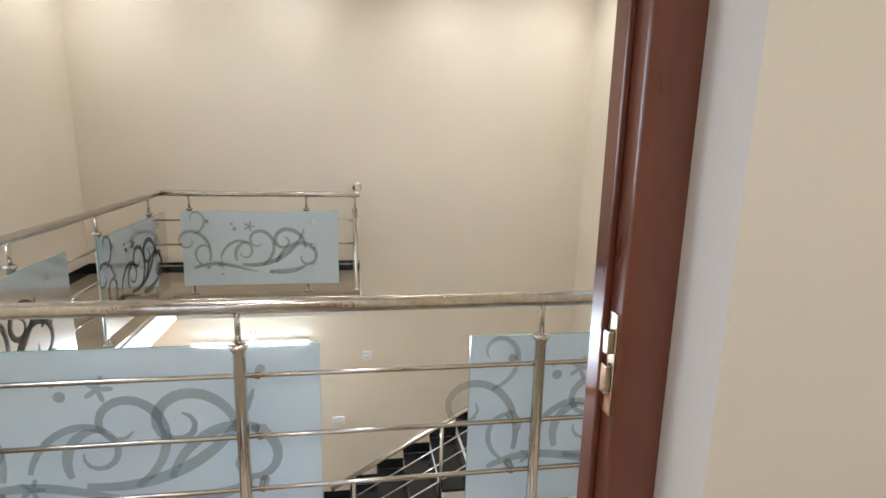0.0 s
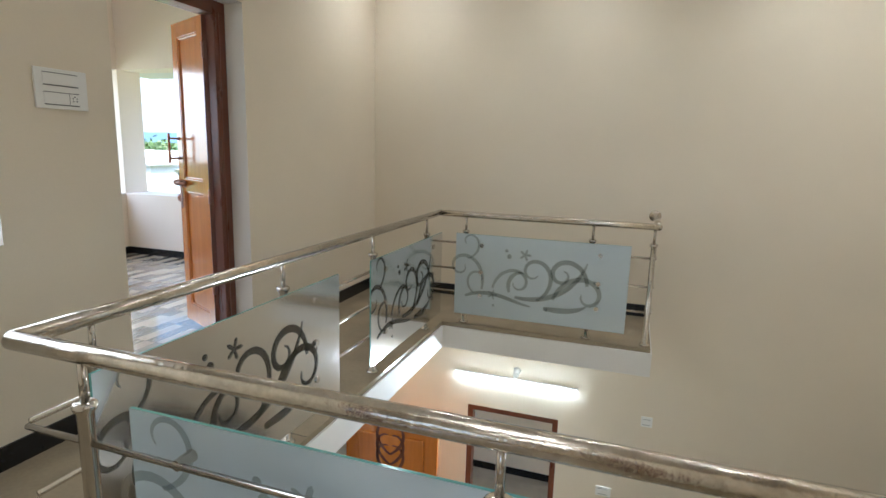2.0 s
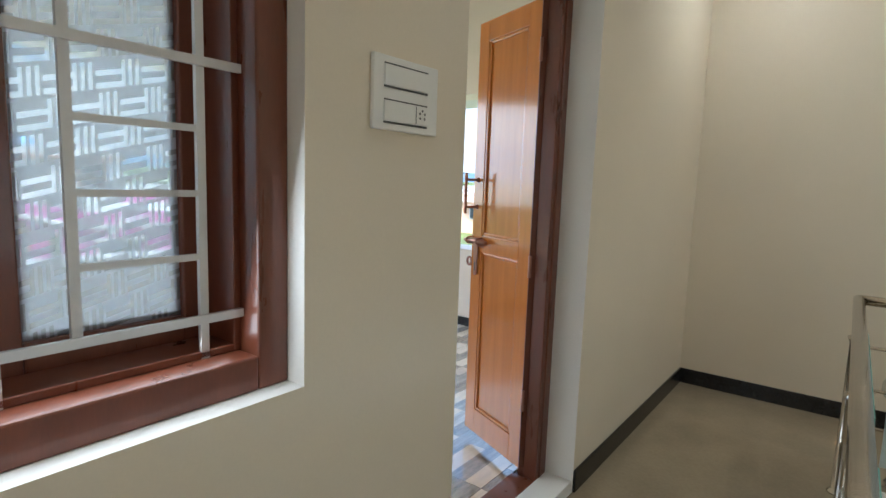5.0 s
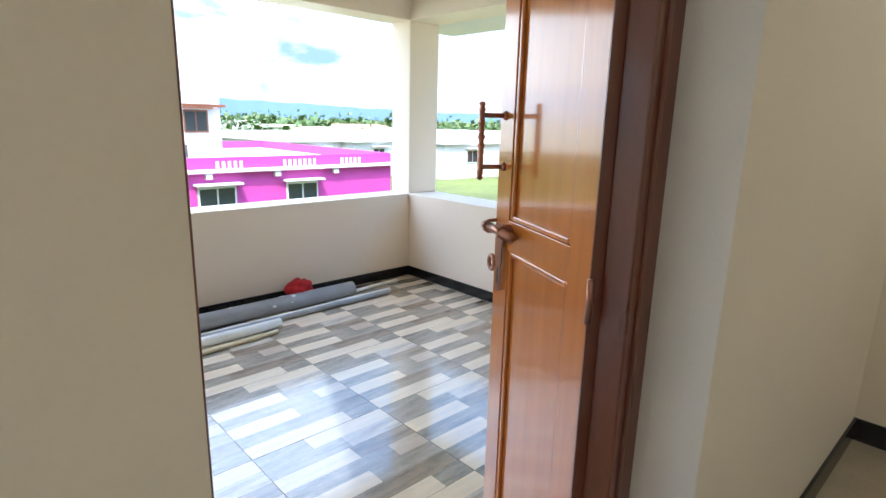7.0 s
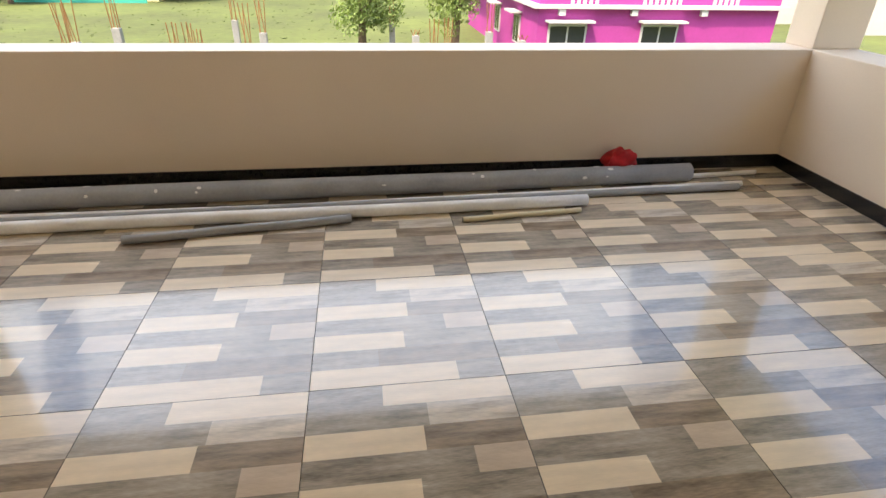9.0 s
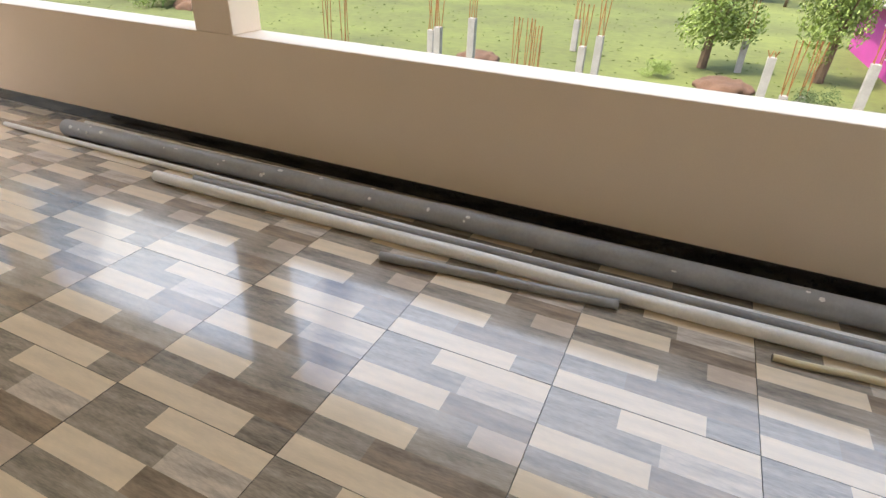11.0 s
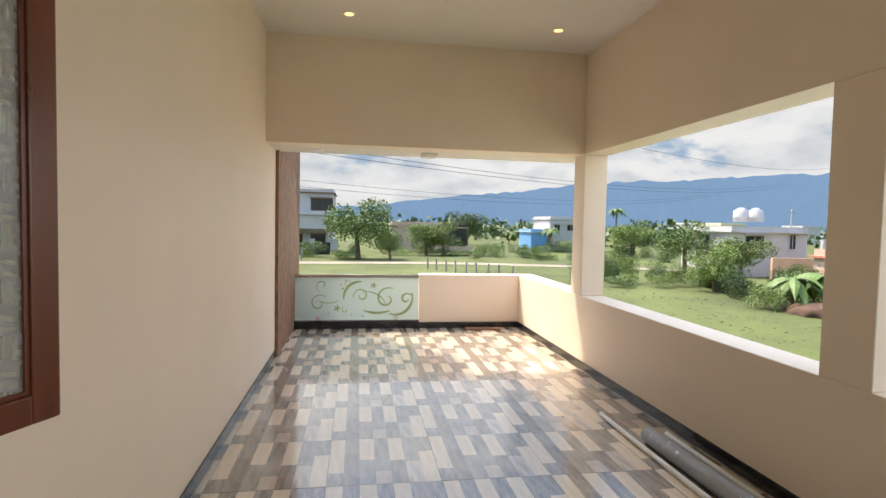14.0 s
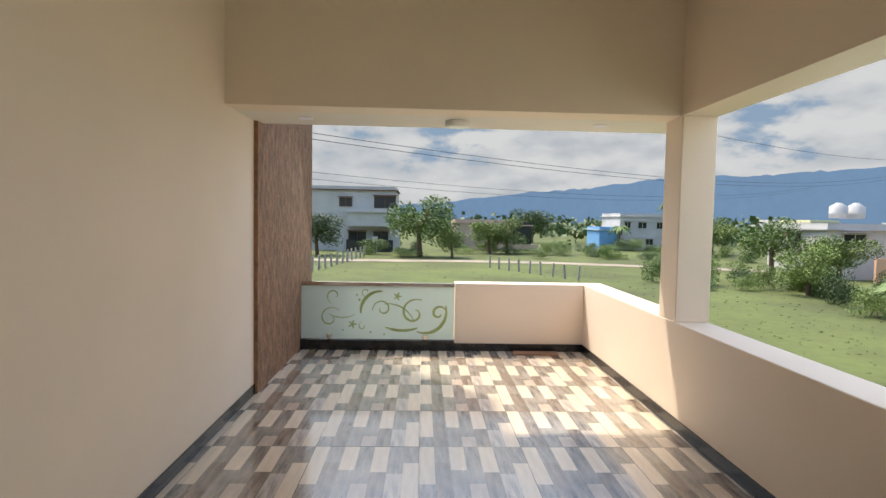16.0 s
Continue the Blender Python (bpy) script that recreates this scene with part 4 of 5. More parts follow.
# ---- outdoors: backdrop of hills and clouded sky ----
def backdrop_cloud():
    m = bpy.data.materials.new("clouded_sky")
    m.use_nodes = True
    n, l = m.node_tree.nodes, m.node_tree.links
    n.remove(n["Principled BSDF"])
    co, mp = n.new("ShaderNodeTexCoord"), n.new("ShaderNodeMapping")
    mp.inputs["Scale"].default_value = (0.0011, 0.0011, 0.0026)
    l.new(co.outputs["Object"], mp.inputs[0])
    nz, nb = n.new("ShaderNodeTexNoise"), n.new("ShaderNodeTexNoise")
    nz.inputs["Scale"].default_value, nz.inputs["Detail"].default_value, nz.inputs["Roughness"].default_value = 1.6, 9, 0.58
    nb.inputs["Scale"].default_value, nb.inputs["Detail"].default_value = 3.2, 7
    l.new(mp.outputs[0], nz.inputs[0])
    l.new(mp.outputs[0], nb.inputs[0])
    sep = n.new("ShaderNodeSeparateXYZ")
    l.new(co.outputs["Object"], sep.inputs[0])
    hgt = n.new("ShaderNodeMapRange")
    hgt.inputs["From Min"].default_value, hgt.inputs["From Max"].default_value = 150, 1000
    hgt.inputs["To Min"].default_value, hgt.inputs["To Max"].default_value = 0.10, -0.10
    l.new(sep.outputs[2], hgt.inputs[0])
    add = n.new("ShaderNodeMath")
    l.new(nz.outputs["Fac"], add.inputs[0])
    l.new(hgt.outputs[0], add.inputs[1])
    cov = n.new("ShaderNodeMapRange")
    cov.interpolation_type = "SMOOTHSTEP"
    cov.inputs["From Min"].default_value, cov.inputs["From Max"].default_value = 0.40, 0.50
    l.new(add.outputs[0], cov.inputs[0])
    shade = n.new("ShaderNodeValToRGB")
    shade.color_ramp.elements[0].position, shade.color_ramp.elements[0].color = 0.34, (0.76, 0.85, 0.97, 1)
    shade.color_ramp.elements[1].position, shade.color_ramp.elements[1].color = 0.60, (1.06, 1.12, 1.20, 1)
    l.new(nb.outputs["Fac"], shade.inputs[0])
    mix = n.new("ShaderNodeMix")
    mix.data_type = "RGBA"
    mix.inputs["A"].default_value = (0.42, 0.62, 0.90, 1)
    l.new(cov.outputs[0], mix.inputs["Factor"])
    l.new(shade.outputs[0], mix.inputs["B"])
    em, tr, ms = n.new("ShaderNodeEmission"), n.new("ShaderNodeBsdfTransparent"), n.new("ShaderNodeMixShader")
    em.inputs["Strength"].default_value = SKYGLOW
    l.new(mix.outputs["Result"], em.inputs[0])
    fade = n.new("ShaderNodeMapRange")
    fade.inputs["From Min"].default_value, fade.inputs["From Max"].default_value = 1250, 1950
    l.new(sep.outputs[2], fade.inputs[0])
    l.new(fade.outputs[0], ms.inputs[0])
    l.new(em.outputs[0], ms.inputs[1])
    l.new(tr.outputs[0], ms.inputs[2])
    l.new(ms.outputs[0], n["Material Output"].inputs[0])
    return m


SKYGLOW = 0.16
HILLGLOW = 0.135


def ring_wall(name, radius, top, m, label, seg=240):
    bm = bmesh.new()
    vs = []
    for i in range(seg):
        a = 2 * math.pi * i / seg
        p = Vector((-math.sin(a), math.cos(a), 0)) * radius
        vs.append((bm.verts.new(p + Vector((0, 0, -30))), bm.verts.new(p + Vector((0, 0, top(math.degrees(a)))))))
    for p, q in zip(vs, vs[1:] + vs[:1]):
        bm.faces.new((p[0], q[0], q[1], p[1]))
    return tagged(part(name, bm, m), label, "backdrop", kind="structure")


ring_wall("backdrop_sky", 2900, lambda a: 2000, backdrop_cloud(), "pale blue sky with white cumulus clouds", 72)
# Distance haze is put into the ridge's blue colour and its emission.
hill = mat("hill_painted_haze", (0.035, 0.055, 0.075), 1.0, vary=0.3, scale=0.004, fine=0.03, bump=0.0)
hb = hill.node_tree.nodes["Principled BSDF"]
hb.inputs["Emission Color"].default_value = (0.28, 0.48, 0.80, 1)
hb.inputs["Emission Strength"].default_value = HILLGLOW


def ridge(a):
    knots = ((0, 25), (50, 40), (70, 70), (85, 110), (95, 150), (110, 190), (140, 205), (158, 175), (170, 115), (180, 70), (192, 38), (230, 25), (360, 25))
    for (p, h), (q, k) in zip(knots, knots[1:]):
        if p <= a <= q:
            base_h = h + (k - h) * (a - p) / (q - p)
            return base_h * (1 + 0.25 * noise.noise((a * 0.12, 3, 0)) + 0.10 * noise.noise((a * 0.5, 7, 0)) + 0.04 * noise.noise((a * 2.1, 1, 0)))


ring_wall("backdrop_hills", 2400, ridge, hill, "mountain ridge on the horizon, its blue haze put into colour and glow", 720)

# ---- outdoors: trees, bushes and grass ----
LEAF = mat("green_leaves", (0.105, 0.175, 0.036), 0.6, vary=0.5, scale=0.9, fine=7, bump=0.0, rand=0.35)
LEAF2 = mat("yellow_green_leaves", (0.15, 0.215, 0.048), 0.6, vary=0.45, scale=0.9, fine=7, bump=0.0, rand=0.35)
DARKLEAF = mat("dark_green_leaves", (0.060, 0.105, 0.028), 0.6, vary=0.5, scale=0.4, fine=3, bump=0.0, rand=0.4)
BARK = mat("grey_brown_bark", (0.16, 0.11, 0.075), 0.9, vary=0.3, scale=5, bump=0.01)


def leaves(seed, n, spread, size, lobes=7, flat=0.75):
    """A crown of small leaves in uneven lobes, unit size."""
    r = random.Random(seed)
    centres = [Vector((r.uniform(-1, 1), r.uniform(-1, 1), r.uniform(-1.0, 0.9))) * spread * 0.6 for _ in range(lobes)]
    vs, fs = [], []
    for i in range(n):
        c = centres[i % lobes]
        d = Vector((r.gauss(0, 1), r.gauss(0, 1), r.gauss(0, 1))).normalized() * (0.25 + 0.75 * r.random() ** 0.4) * spread * 0.5
        p = c + Vector((d.x, d.y, d.z * flat))
        nx = Vector((r.gauss(0, 1), r.gauss(0, 1), r.gauss(0, 1) + 0.6)).normalized()
        a = nx.orthogonal().normalized()
        b = nx.cross(a)
        s = size * r.uniform(0.6, 1.4)
        k = len(vs)
        vs += [p - a * s, p + b * s * 0.55, p + a * s, p - b * s * 0.55]
        fs.append((k, k + 1, k + 2, k + 3))
    me = bpy.data.meshes.new("crown")
    me.from_pydata([tuple(v) for v in vs], [], fs)
    return me


def trunk_mesh(seed):
    r = random.Random(seed)
    bm = bmesh.new()
    rod(bm, (0, 0, 0), (0.03, 0.02, 0.45), 0.045, 0.032, 8)
    for i in range(5):
        a = 2 * math.pi * i / 5 + r.random()
        rod(bm, (0.03, 0.02, 0.36 + 0.03 * i), (0.24 * math.cos(a), 0.24 * math.sin(a), 0.66 + 0.05 * i), 0.022, 0.006, 6)
    me = bpy.data.meshes.new("trunk")
    bm.to_mesh(me)
    bm.free()
    me.materials.append(BARK)
    return me


CROWNS = []
for i in range(5):
    me = leaves(20 + i, 5200, 0.46, 0.019, 15 + i)
    me.materials.append((LEAF, LEAF2, LEAF, DARKLEAF, LEAF2)[i])
    CROWNS.append(me)
TRUNKS = [trunk_mesh(i) for i in range(2)]
BUSHES = []
for i in range(4):
    me = leaves(50 + i, 2200, 0.7, 0.032, 12 + i, 0.7)
    me.materials.append((LEAF, LEAF2, DARKLEAF, LEAF2)[i])
    BUSHES.append(me)


def tree(x, y, h, wide, kind, label):
    t = thing("tree", label, "tree", (x, y, GROUND), "trees round the meadow")
    tr = new("trunk", TRUNKS[kind % 2])
    cr = new("crown", CROWNS[kind % 5])
    for o in (tr, cr):
        o.parent = t
    tr.scale = (h, h, h)
    cr.location = (0, 0, h * 0.56)
    cr.scale = (wide * 1.05, wide * 1.05, h * 0.95)
    cr.rotation_euler = (0, 0, kind * 1.7)
    return t


def bush(x, y, s, hgt, kind, label="leafy green bush in the meadow"):
    b = tagged(new("bush", BUSHES[kind % 4]), label, "bush", "bushes in the meadow")
    b.location, b.scale, b.rotation_euler = (x, y, GROUND + hgt * 0.36), (s, s, hgt), (0, 0, kind * 0.9)


for x, y, h, wd, k, lb in (
        (-1.5, -71, 8.3, 9.5, 0, "broad dark green tree before the white house"), (11.5, -71, 6.2, 6.5, 3, "dense dark green tree beside the road"),
        (-11.5, -80, 5.2, 6.0, 1, "bright green tree before the beige house"), (-14.2, -81, 5.6, 5.6, 4, "bright green tree before the beige house"),
        (-26, -122, 8.5, 9, 3, "round dark tree far off"), (-48, -87, 6.4, 7.5, 0, "green tree beyond the road"), (-45, -82, 5.6, 7, 1, "green tree beyond the road"),
        (-27.6, 0.6, 4.5, 3.6, 4, "light green tree on the building plot"), (-27.4, 4.9, 4.7, 3.0, 1, "light green tree beside the pink house"),
        (-48, -24.5, 4.2, 4.4, 3, "dense dark green tree beside the salmon house"), (-56, -28, 6.3, 5, 0, "green tree behind the salmon house"),
        (-62, -26, 6.8, 6, 4, "yellowish green tree far off"), (-36.3, -31.8, 3.0, 2.6, 0, "small green tree by the garden wall"), (-49.5, -20.5, 3.0, 3.0, 0, "small blue-green tree in a front yard"),
        (-33, -41, 4.6, 4.5, 1, "slender green tree in the scrub"), (-28.5, -38, 3.8, 4, 4, "slender green tree in the scrub"), (-35, -52, 6, 6, 0, "green tree by the white house"),
        (-5.5, -69, 4.0, 3.4, 1, "slim young tree by the road"), (-60, -3, 6, 6, 0, "green tree far off"), (-64, 3, 6.5, 6, 3, "green tree far off"), (-58, -9, 5, 6, 1, "green tree far off"),
        (-70, 10, 7, 8, 0, "green tree far off"), (-52, -14, 4.5, 6, 4, "green tree far off")):
    tree(x, y, h, wd, k, lb)
r = random.Random(9)
for i in range(34):
    a = r.uniform(0, 1)
    bush(-22 - 16 * a + r.uniform(-3, 3), -48 + 20 * a + r.uniform(-4, 4), r.uniform(1.0, 2.4), r.uniform(1.0, 2.6), i)
for i in range(46):
    bush(r.uniform(-44, 6), r.uniform(-96, -68), r.uniform(1.0, 3.4), r.uniform(0.8, 2.4), i)
for x, y, s, hh in ((-25.6, -29.4, 1.7, 1.6), (-29, -31, 2.0, 2.0), (-31, -33, 2.4, 2.2), (-27.2, -33.5, 1.4, 2.4), (-33.4, -35.0, 1.6, 2.6), (-45.5, -26.2, 2.6, 1.5), (-43.6, -26.5, 2.2, 1.4), (-35.3, -29.2, 1.8, 2.2), (-22.5, 4.2, 1.0, 0.8), (-24.5, -1.0, 0.9, 0.7)):
    bush(x, y, s, hh, int(s * 10))


def palm(x, y, h, label):
    t = thing("palm_tree", label, "palm", (x, y, GROUND), "palms")
    part("trunk", tube(bmesh.new(), [(0.05 * h * math.sin(i / 3), 0, h * i / 6) for i in range(7)], 0.13, 8), BARK, t, smooth=True)
    bm = bmesh.new()
    rr = random.Random(int(x * 7 + y))
    top = Vector((0.05 * h * math.sin(2), 0, h))
    for i in range(16):
        a, up = i * 2.4, rr.uniform(0.1, 1.0)
        prev = None
        for s in range(7):
            k = s / 6
            p = top + Vector((math.cos(a), math.sin(a), 0)) * 2.0 * k + Vector((0, 0, up * 1.6 * k - 2.0 * k * k))
            side = Vector((-math.sin(a), math.cos(a), 0)) * 0.28 * math.sin(math.pi * (0.1 + 0.9 * k))
            row = [bm.verts.new(p - side - Vector((0, 0, 0.12))), bm.verts.new(p), bm.verts.new(p + side - Vector((0, 0, 0.12)))]
            if prev:
                for q in (0, 1):
                    bm.faces.new((prev[q], prev[q + 1], row[q + 1], row[q]))
            prev = row
    part("fronds", bm, LEAF, t, "drooping green fronds")


for x, y, h in ((-47, -100, 8.5), (-51, -99, 8), (-54, -30.5, 6), (-66, -24, 7), (-70, -20, 7.5), (-60, 6, 6), (-75, -14, 8), (-29.5, -29.0, 2.0), (-27.8, -29.5, 1.8), (-36.5, -96, 4)):
    palm(x, y, h, "coconut palm with drooping fronds" if h > 3 else "low banana plant in the scrub")

# far woods, and tufts of grass in the meadow
r = random.Random(31)
vs, fs = [], []
for i in range(420):
    a = radians(r.uniform(35, 200))
    d = r.uniform(130, 420)
    cx, cy = -math.sin(a) * d, math.cos(a) * d
    hh = r.uniform(3.0, 6.5)
    for k in range(46):
        p = Vector((cx + r.gauss(0, 3.2), cy + r.gauss(0, 3.2), GROUND + abs(r.gauss(hh * 0.55, hh * 0.28))))
        nx = Vector((r.gauss(0, 1), r.gauss(0, 1), r.gauss(0, 1) + 0.5)).normalized()
        u = nx.orthogonal().normalized() * r.uniform(0.5, 1.1)
        v = nx.cross(u) * 0.8
        q = len(vs)
        vs += [tuple(p - u), tuple(p + v), tuple(p + u), tuple(p - v)]
        fs.append((q, q + 1, q + 2, q + 3))
me = bpy.data.meshes.new("far_woods")
me.from_pydata(vs, [], fs)
me.materials.append(DARKLEAF)
tagged(new("far_woods", me), "far belt of dark green trees round the town", "woods", kind="stuff")
TUFT = mat("meadow_grass", (0.085, 0.112, 0.025), 0.8, vary=0.5, scale=0.25, fine=3, bump=0.0)
vs, fs = [], []
for i in range(7000):
    d = 14 + 70 * r.random() ** 1.6
    a = radians(r.uniform(62, 200))
    p = Vector((-math.sin(a) * d, math.cos(a) * d, GROUND))
    w, hh, b = r.uniform(0.04, 0.14), r.uniform(0.02, 0.06), r.uniform(0, 3.14)
    u = Vector((math.cos(b), math.sin(b), 0)) * w
    q = len(vs)
    vs += [tuple(p - u), tuple(p + u), tuple(p + u * 0.5 + Vector((r.uniform(-0.1, 0.1), r.uniform(-0.1, 0.1), hh)))]
    fs.append((q, q + 1, q + 2))
me = bpy.data.meshes.new("grass")
me.from_pydata(vs, [], fs)
me.materials.append(TUFT)
tagged(new("grass", me), "rough tufts of green meadow grass", "grass", kind="stuff")


# ---- outdoors: houses ----
def paint(name, c):
    return mat(name, c, 0.75, vary=0.10, scale=0.7, fine=9, bump=0.0)


DARKGLASS = mat("dark_window_glass", (0.03, 0.035, 0.04), 0.1, bump=0.0)
WHITEPAINT = paint("white_house_paint", (0.52, 0.52, 0.51))
P_SALMON, P_BEIGE, P_PINK, P_TEAL = paint("salmon_paint", (0.55, 0.21, 0.15)), paint("beige_paint", (0.55, 0.42, 0.32)), paint("magenta_paint", (0.40, 0.045, 0.26)), paint("teal_paint", (0.03, 0.42, 0.34))
P_BLUE, P_YELLOW, P_PEACH, P_GREEN = paint("blue_paint", (0.16, 0.38, 0.68)), paint("pale_yellow_paint", (0.72, 0.68, 0.38)), paint("peach_house_paint", (0.66, 0.42, 0.28)), paint("pale_green_paint", (0.46, 0.52, 0.34))
TANKBLACK = mat("black_plastic_tank", (0.02, 0.02, 0.022), 0.4, bump=0.0)


def house(label, x0, x1, y0, y1, h, m, trim=None, windows=(), turn=0.0, base_z=None, roof=True, name="house"):
    """A flat-roofed house; windows: rows of (side, position along it 0..1, sill, width, height)."""
    z0 = GROUND if base_z is None else base_z
    c = ((x0 + x1) / 2, (y0 + y1) / 2)
    t = thing(name, label, "house")
    t.matrix_world = pose(c[0], c[1], z0, 0, 0, turn)
    hx, hy = abs(x1 - x0) / 2, abs(y1 - y0) / 2
    part("wall", B(-hx, hx, -hy, hy, 0, h - 0.5), m, t)
    if roof:
        rf = part("roof", B(-hx - 0.25, hx + 0.25, -hy - 0.25, hy + 0.25, h - 0.62, h - 0.48), trim or WHITEPAINT, t)
        bm = bmesh.new()
        for a in ((-hx, hx, -hy, -hy + 0.12), (-hx, hx, hy - 0.12, hy), (-hx, -hx + 0.12, -hy + 0.12, hy - 0.12), (hx - 0.12, hx, -hy + 0.12, hy - 0.12)):
            box(bm, *a, h - 0.48, h)
        part("roof_parapet", bm, m, t)
    for side, s, sill, w, hh in windows:
        p = (2 * s - 1)
        wx, wy, rz = ((hx, p * hy, 90), (-hx, p * hy, -90), (p * hx, hy, 180), (p * hx, -hy, 0))["+x -x +y -y".split().index(side)]
        wd = new("window")
        wd.parent = t
        wd.matrix_local = pose(wx, wy, sill, 0, 0, rz)
        part("frame", B(-w / 2, w / 2, -0.06, 0.02, 0, hh), trim or WHITEPAINT, wd)
        part("pane", B(-w / 2 + 0.08, -0.04, -0.07, -0.05, 0.08, hh - 0.08), DARKGLASS, wd)
        part("pane", B(0.04, w / 2 - 0.08, -0.07, -0.05, 0.08, hh - 0.08), DARKGLASS, wd)
        part("sunshade", B(-w / 2 - 0.15, w / 2 + 0.15, -0.5, 0.0, hh + 0.08, hh + 0.16), trim or m, wd)
    return t


def tank(x, y, z, m, label, r=0.55, h=1.1):
    t = thing("water_tank", label, "water tank", (x, y, z), "roof tanks")
    part("drum", lathe(bmesh.new(), [(r, 0), (r, h * 0.3), (r * 1.03, h * 0.33), (r, h * 0.36), (r, h * 0.8), (r * 0.4, h), (r * 0.35, h * 1.05)], (0, 0, 0), 18), m, t, smooth=True)


BROWNTRIM = paint("brown_window_trim", (0.16, 0.06, 0.03))
house("magenta single-storey house with a white balustrade roof", -38, -23, 7.5, 17.8, 3.05, P_PINK, WHITEPAINT,
      (("+x", 0.12, 0.75, 1.6, 1.1), ("+x", 0.5, 0.75, 1.6, 1.1), ("-y", 0.55, 0.7, 1.0, 1.2), ("-y", 0.8, 0.7, 1.0, 1.2)))
for k, y in enumerate((9.5, 12.5, 15.5)):
    bl = thing("balustrade", "white slotted balustrade panel on the magenta roof edge", "balustrade", (-22.99, y, GROUND + 2.55), "roof balustrades")
    for q in range(7 if k == 1 else 5):
        part("baluster", B(0, 0.04, -0.75 + 0.25 * q, -0.62 + 0.25 * q, 0, 0.34), WHITEPAINT, bl)
    lt = thing("roof_bracket", "small white square bracket on the magenta wall", "bracket", (-22.98, y - 1.1, GROUND + 2.18), "roof brackets")
    part("block", B(0, 0.18, -0.13, 0.13, 0, 0.22), WHITEPAINT, lt)
house("white upper storey with a brown window on the magenta house", -38, -31.6, 6.8, 12.4, 3.2, WHITEPAINT, BROWNTRIM, (("+x", 0.76, 1.2, 1.3, 1.2),), base_z=GROUND + 2.6, name="roof_house")
tank(-34, 8.9, GROUND + 5.35, P_BLUE, "blue plastic water tank on a roof", 0.5, 0.9)
tank(-30.4, 9.3, GROUND + 2.58, TANKBLACK, "black plastic water tank lying low on a roof", 0.8, 0.8)
SW = (("+y", 0.12, 3.2, 1.0, 1.1), ("+y", 0.25, 3.2, 1.0, 1.1), ("+y", 0.66, 3.3, 0.9, 0.9), ("+y", 0.84, 3.2, 1.0, 1.1), ("+x", 0.3, 3.2, 1.0, 1.1), ("+x", 0.72, 3.2, 1.2, 1.2), ("+x", 0.3, 0.8, 1.0, 1.1), ("+x", 0.7, 0.8, 1.2, 1.2), ("+y", 0.8, 0.8, 1.0, 1.1))
house("two-storey salmon pink house with flat roof", -47.5, -38.2, -35.5, -28.5, 5.3, P_SALMON, P_SALMON, SW)
house("salmon stair tower beside the pink house", -50.2, -47.5, -33, -28.0, 4.6, P_SALMON, P_SALMON, (("+y", 0.5, 2.4, 1.4, 1.2),), name="house_wing")
house("low beige house beside the pink one", -39.5, -34.2, -35.0, -29.3, 3.5, P_BEIGE, P_SALMON, (("+x", 0.3, 1.0, 0.8, 0.9),))
for x0, x1 in ((-44.0, -39.5), (-50.5, -44.2)):
    house("beige garden wall before the pink house", x0, x1, -28.2, -27.9, 1.6, P_BEIGE, roof=False, name="garden_wall")
tank(-40.0, -32, GROUND + 5.25, TANKBLACK, "black plastic water tank on a roof", 0.5, 1.0)
tank(-41.3, -32.2, GROUND + 5.25, TANKBLACK, "black plastic water tank on a roof", 0.5, 1.0)
house("white modern house with an open roof frame", -47, -38.4, -58, -49.6, 5.1, WHITEPAINT, WHITEPAINT, (("+y", 0.7, 2.8, 2.2, 1.4), ("+y", 0.2, 2.8, 0.8, 1.6), ("+x", 0.5, 2.9, 1.8, 1.3)))
for k in range(4):
    house("white concrete roof frame post", -49.5 - k * 1.6 - 0.2, -49.5 - k * 1.6 + 0.2, -50.4, -50.0, 4.4, WHITEPAINT, roof=False, name="roof_post")
tank(-41.2, -52, GROUND + 5.6, WHITEPAINT, "white plastic water tank on a roof stand", 0.75, 1.4)
tank(-42.9, -52, GROUND + 5.6, WHITEPAINT, "white plastic water tank on a roof stand", 0.75, 1.4)
house("long peach compound wall", -54, -41, -46.5, -46.2, 2.6, P_PEACH, roof=False, turn=-8, name="compound_wall")
house("white house with grey louvred upper floor", -46, -37, -108, -98, 6.5, WHITEPAINT, WHITEPAINT, (("+y", 0.2, 3.8, 1.2, 1.2), ("+y", 0.55, 3.8, 1.6, 1.2), ("+y", 0.85, 3.8, 1.2, 1.2), ("+y", 0.4, 0.8, 1.4, 1.2)))
house("pale blue annex beside the white house", -36.8, -33.5, -106, -98.5, 4.0, P_BLUE, WHITEPAINT)
house("low beige house with an open porch", -16.5, -7.0, -100, -90.5, 4.9, P_BEIGE, P_BEIGE, (("+y", 0.3, 1.0, 1.4, 1.2),))
# Shade inside the open porch is put in as a solid dark block.
house("dark block with a beige roof for the shaded open porch", -19.5, -16.5, -96, -90.0, 4.6, DARKGLASS, P_BEIGE, name="porch")
house("beige porch front wall", -20.5, -14, -89.6, -89.3, 1.5, P_BEIGE, roof=False, name="porch_wall")
WB = (("+y", 0.55, 6.4, 1.9, 1.3), ("+y", 0.12, 6.2, 3.2, 1.8), ("+y", 0.3, 4.1, 1.8, 1.1), ("+y", 0.16, 0.6, 2.2, 2.2), ("+y", 0.42, 0.6, 2.6, 2.2))
house("white two-storey house with a blue-white balcony", 2.2, 15.5, -92, -82, 9.4, WHITEPAINT, BROWNTRIM, WB)
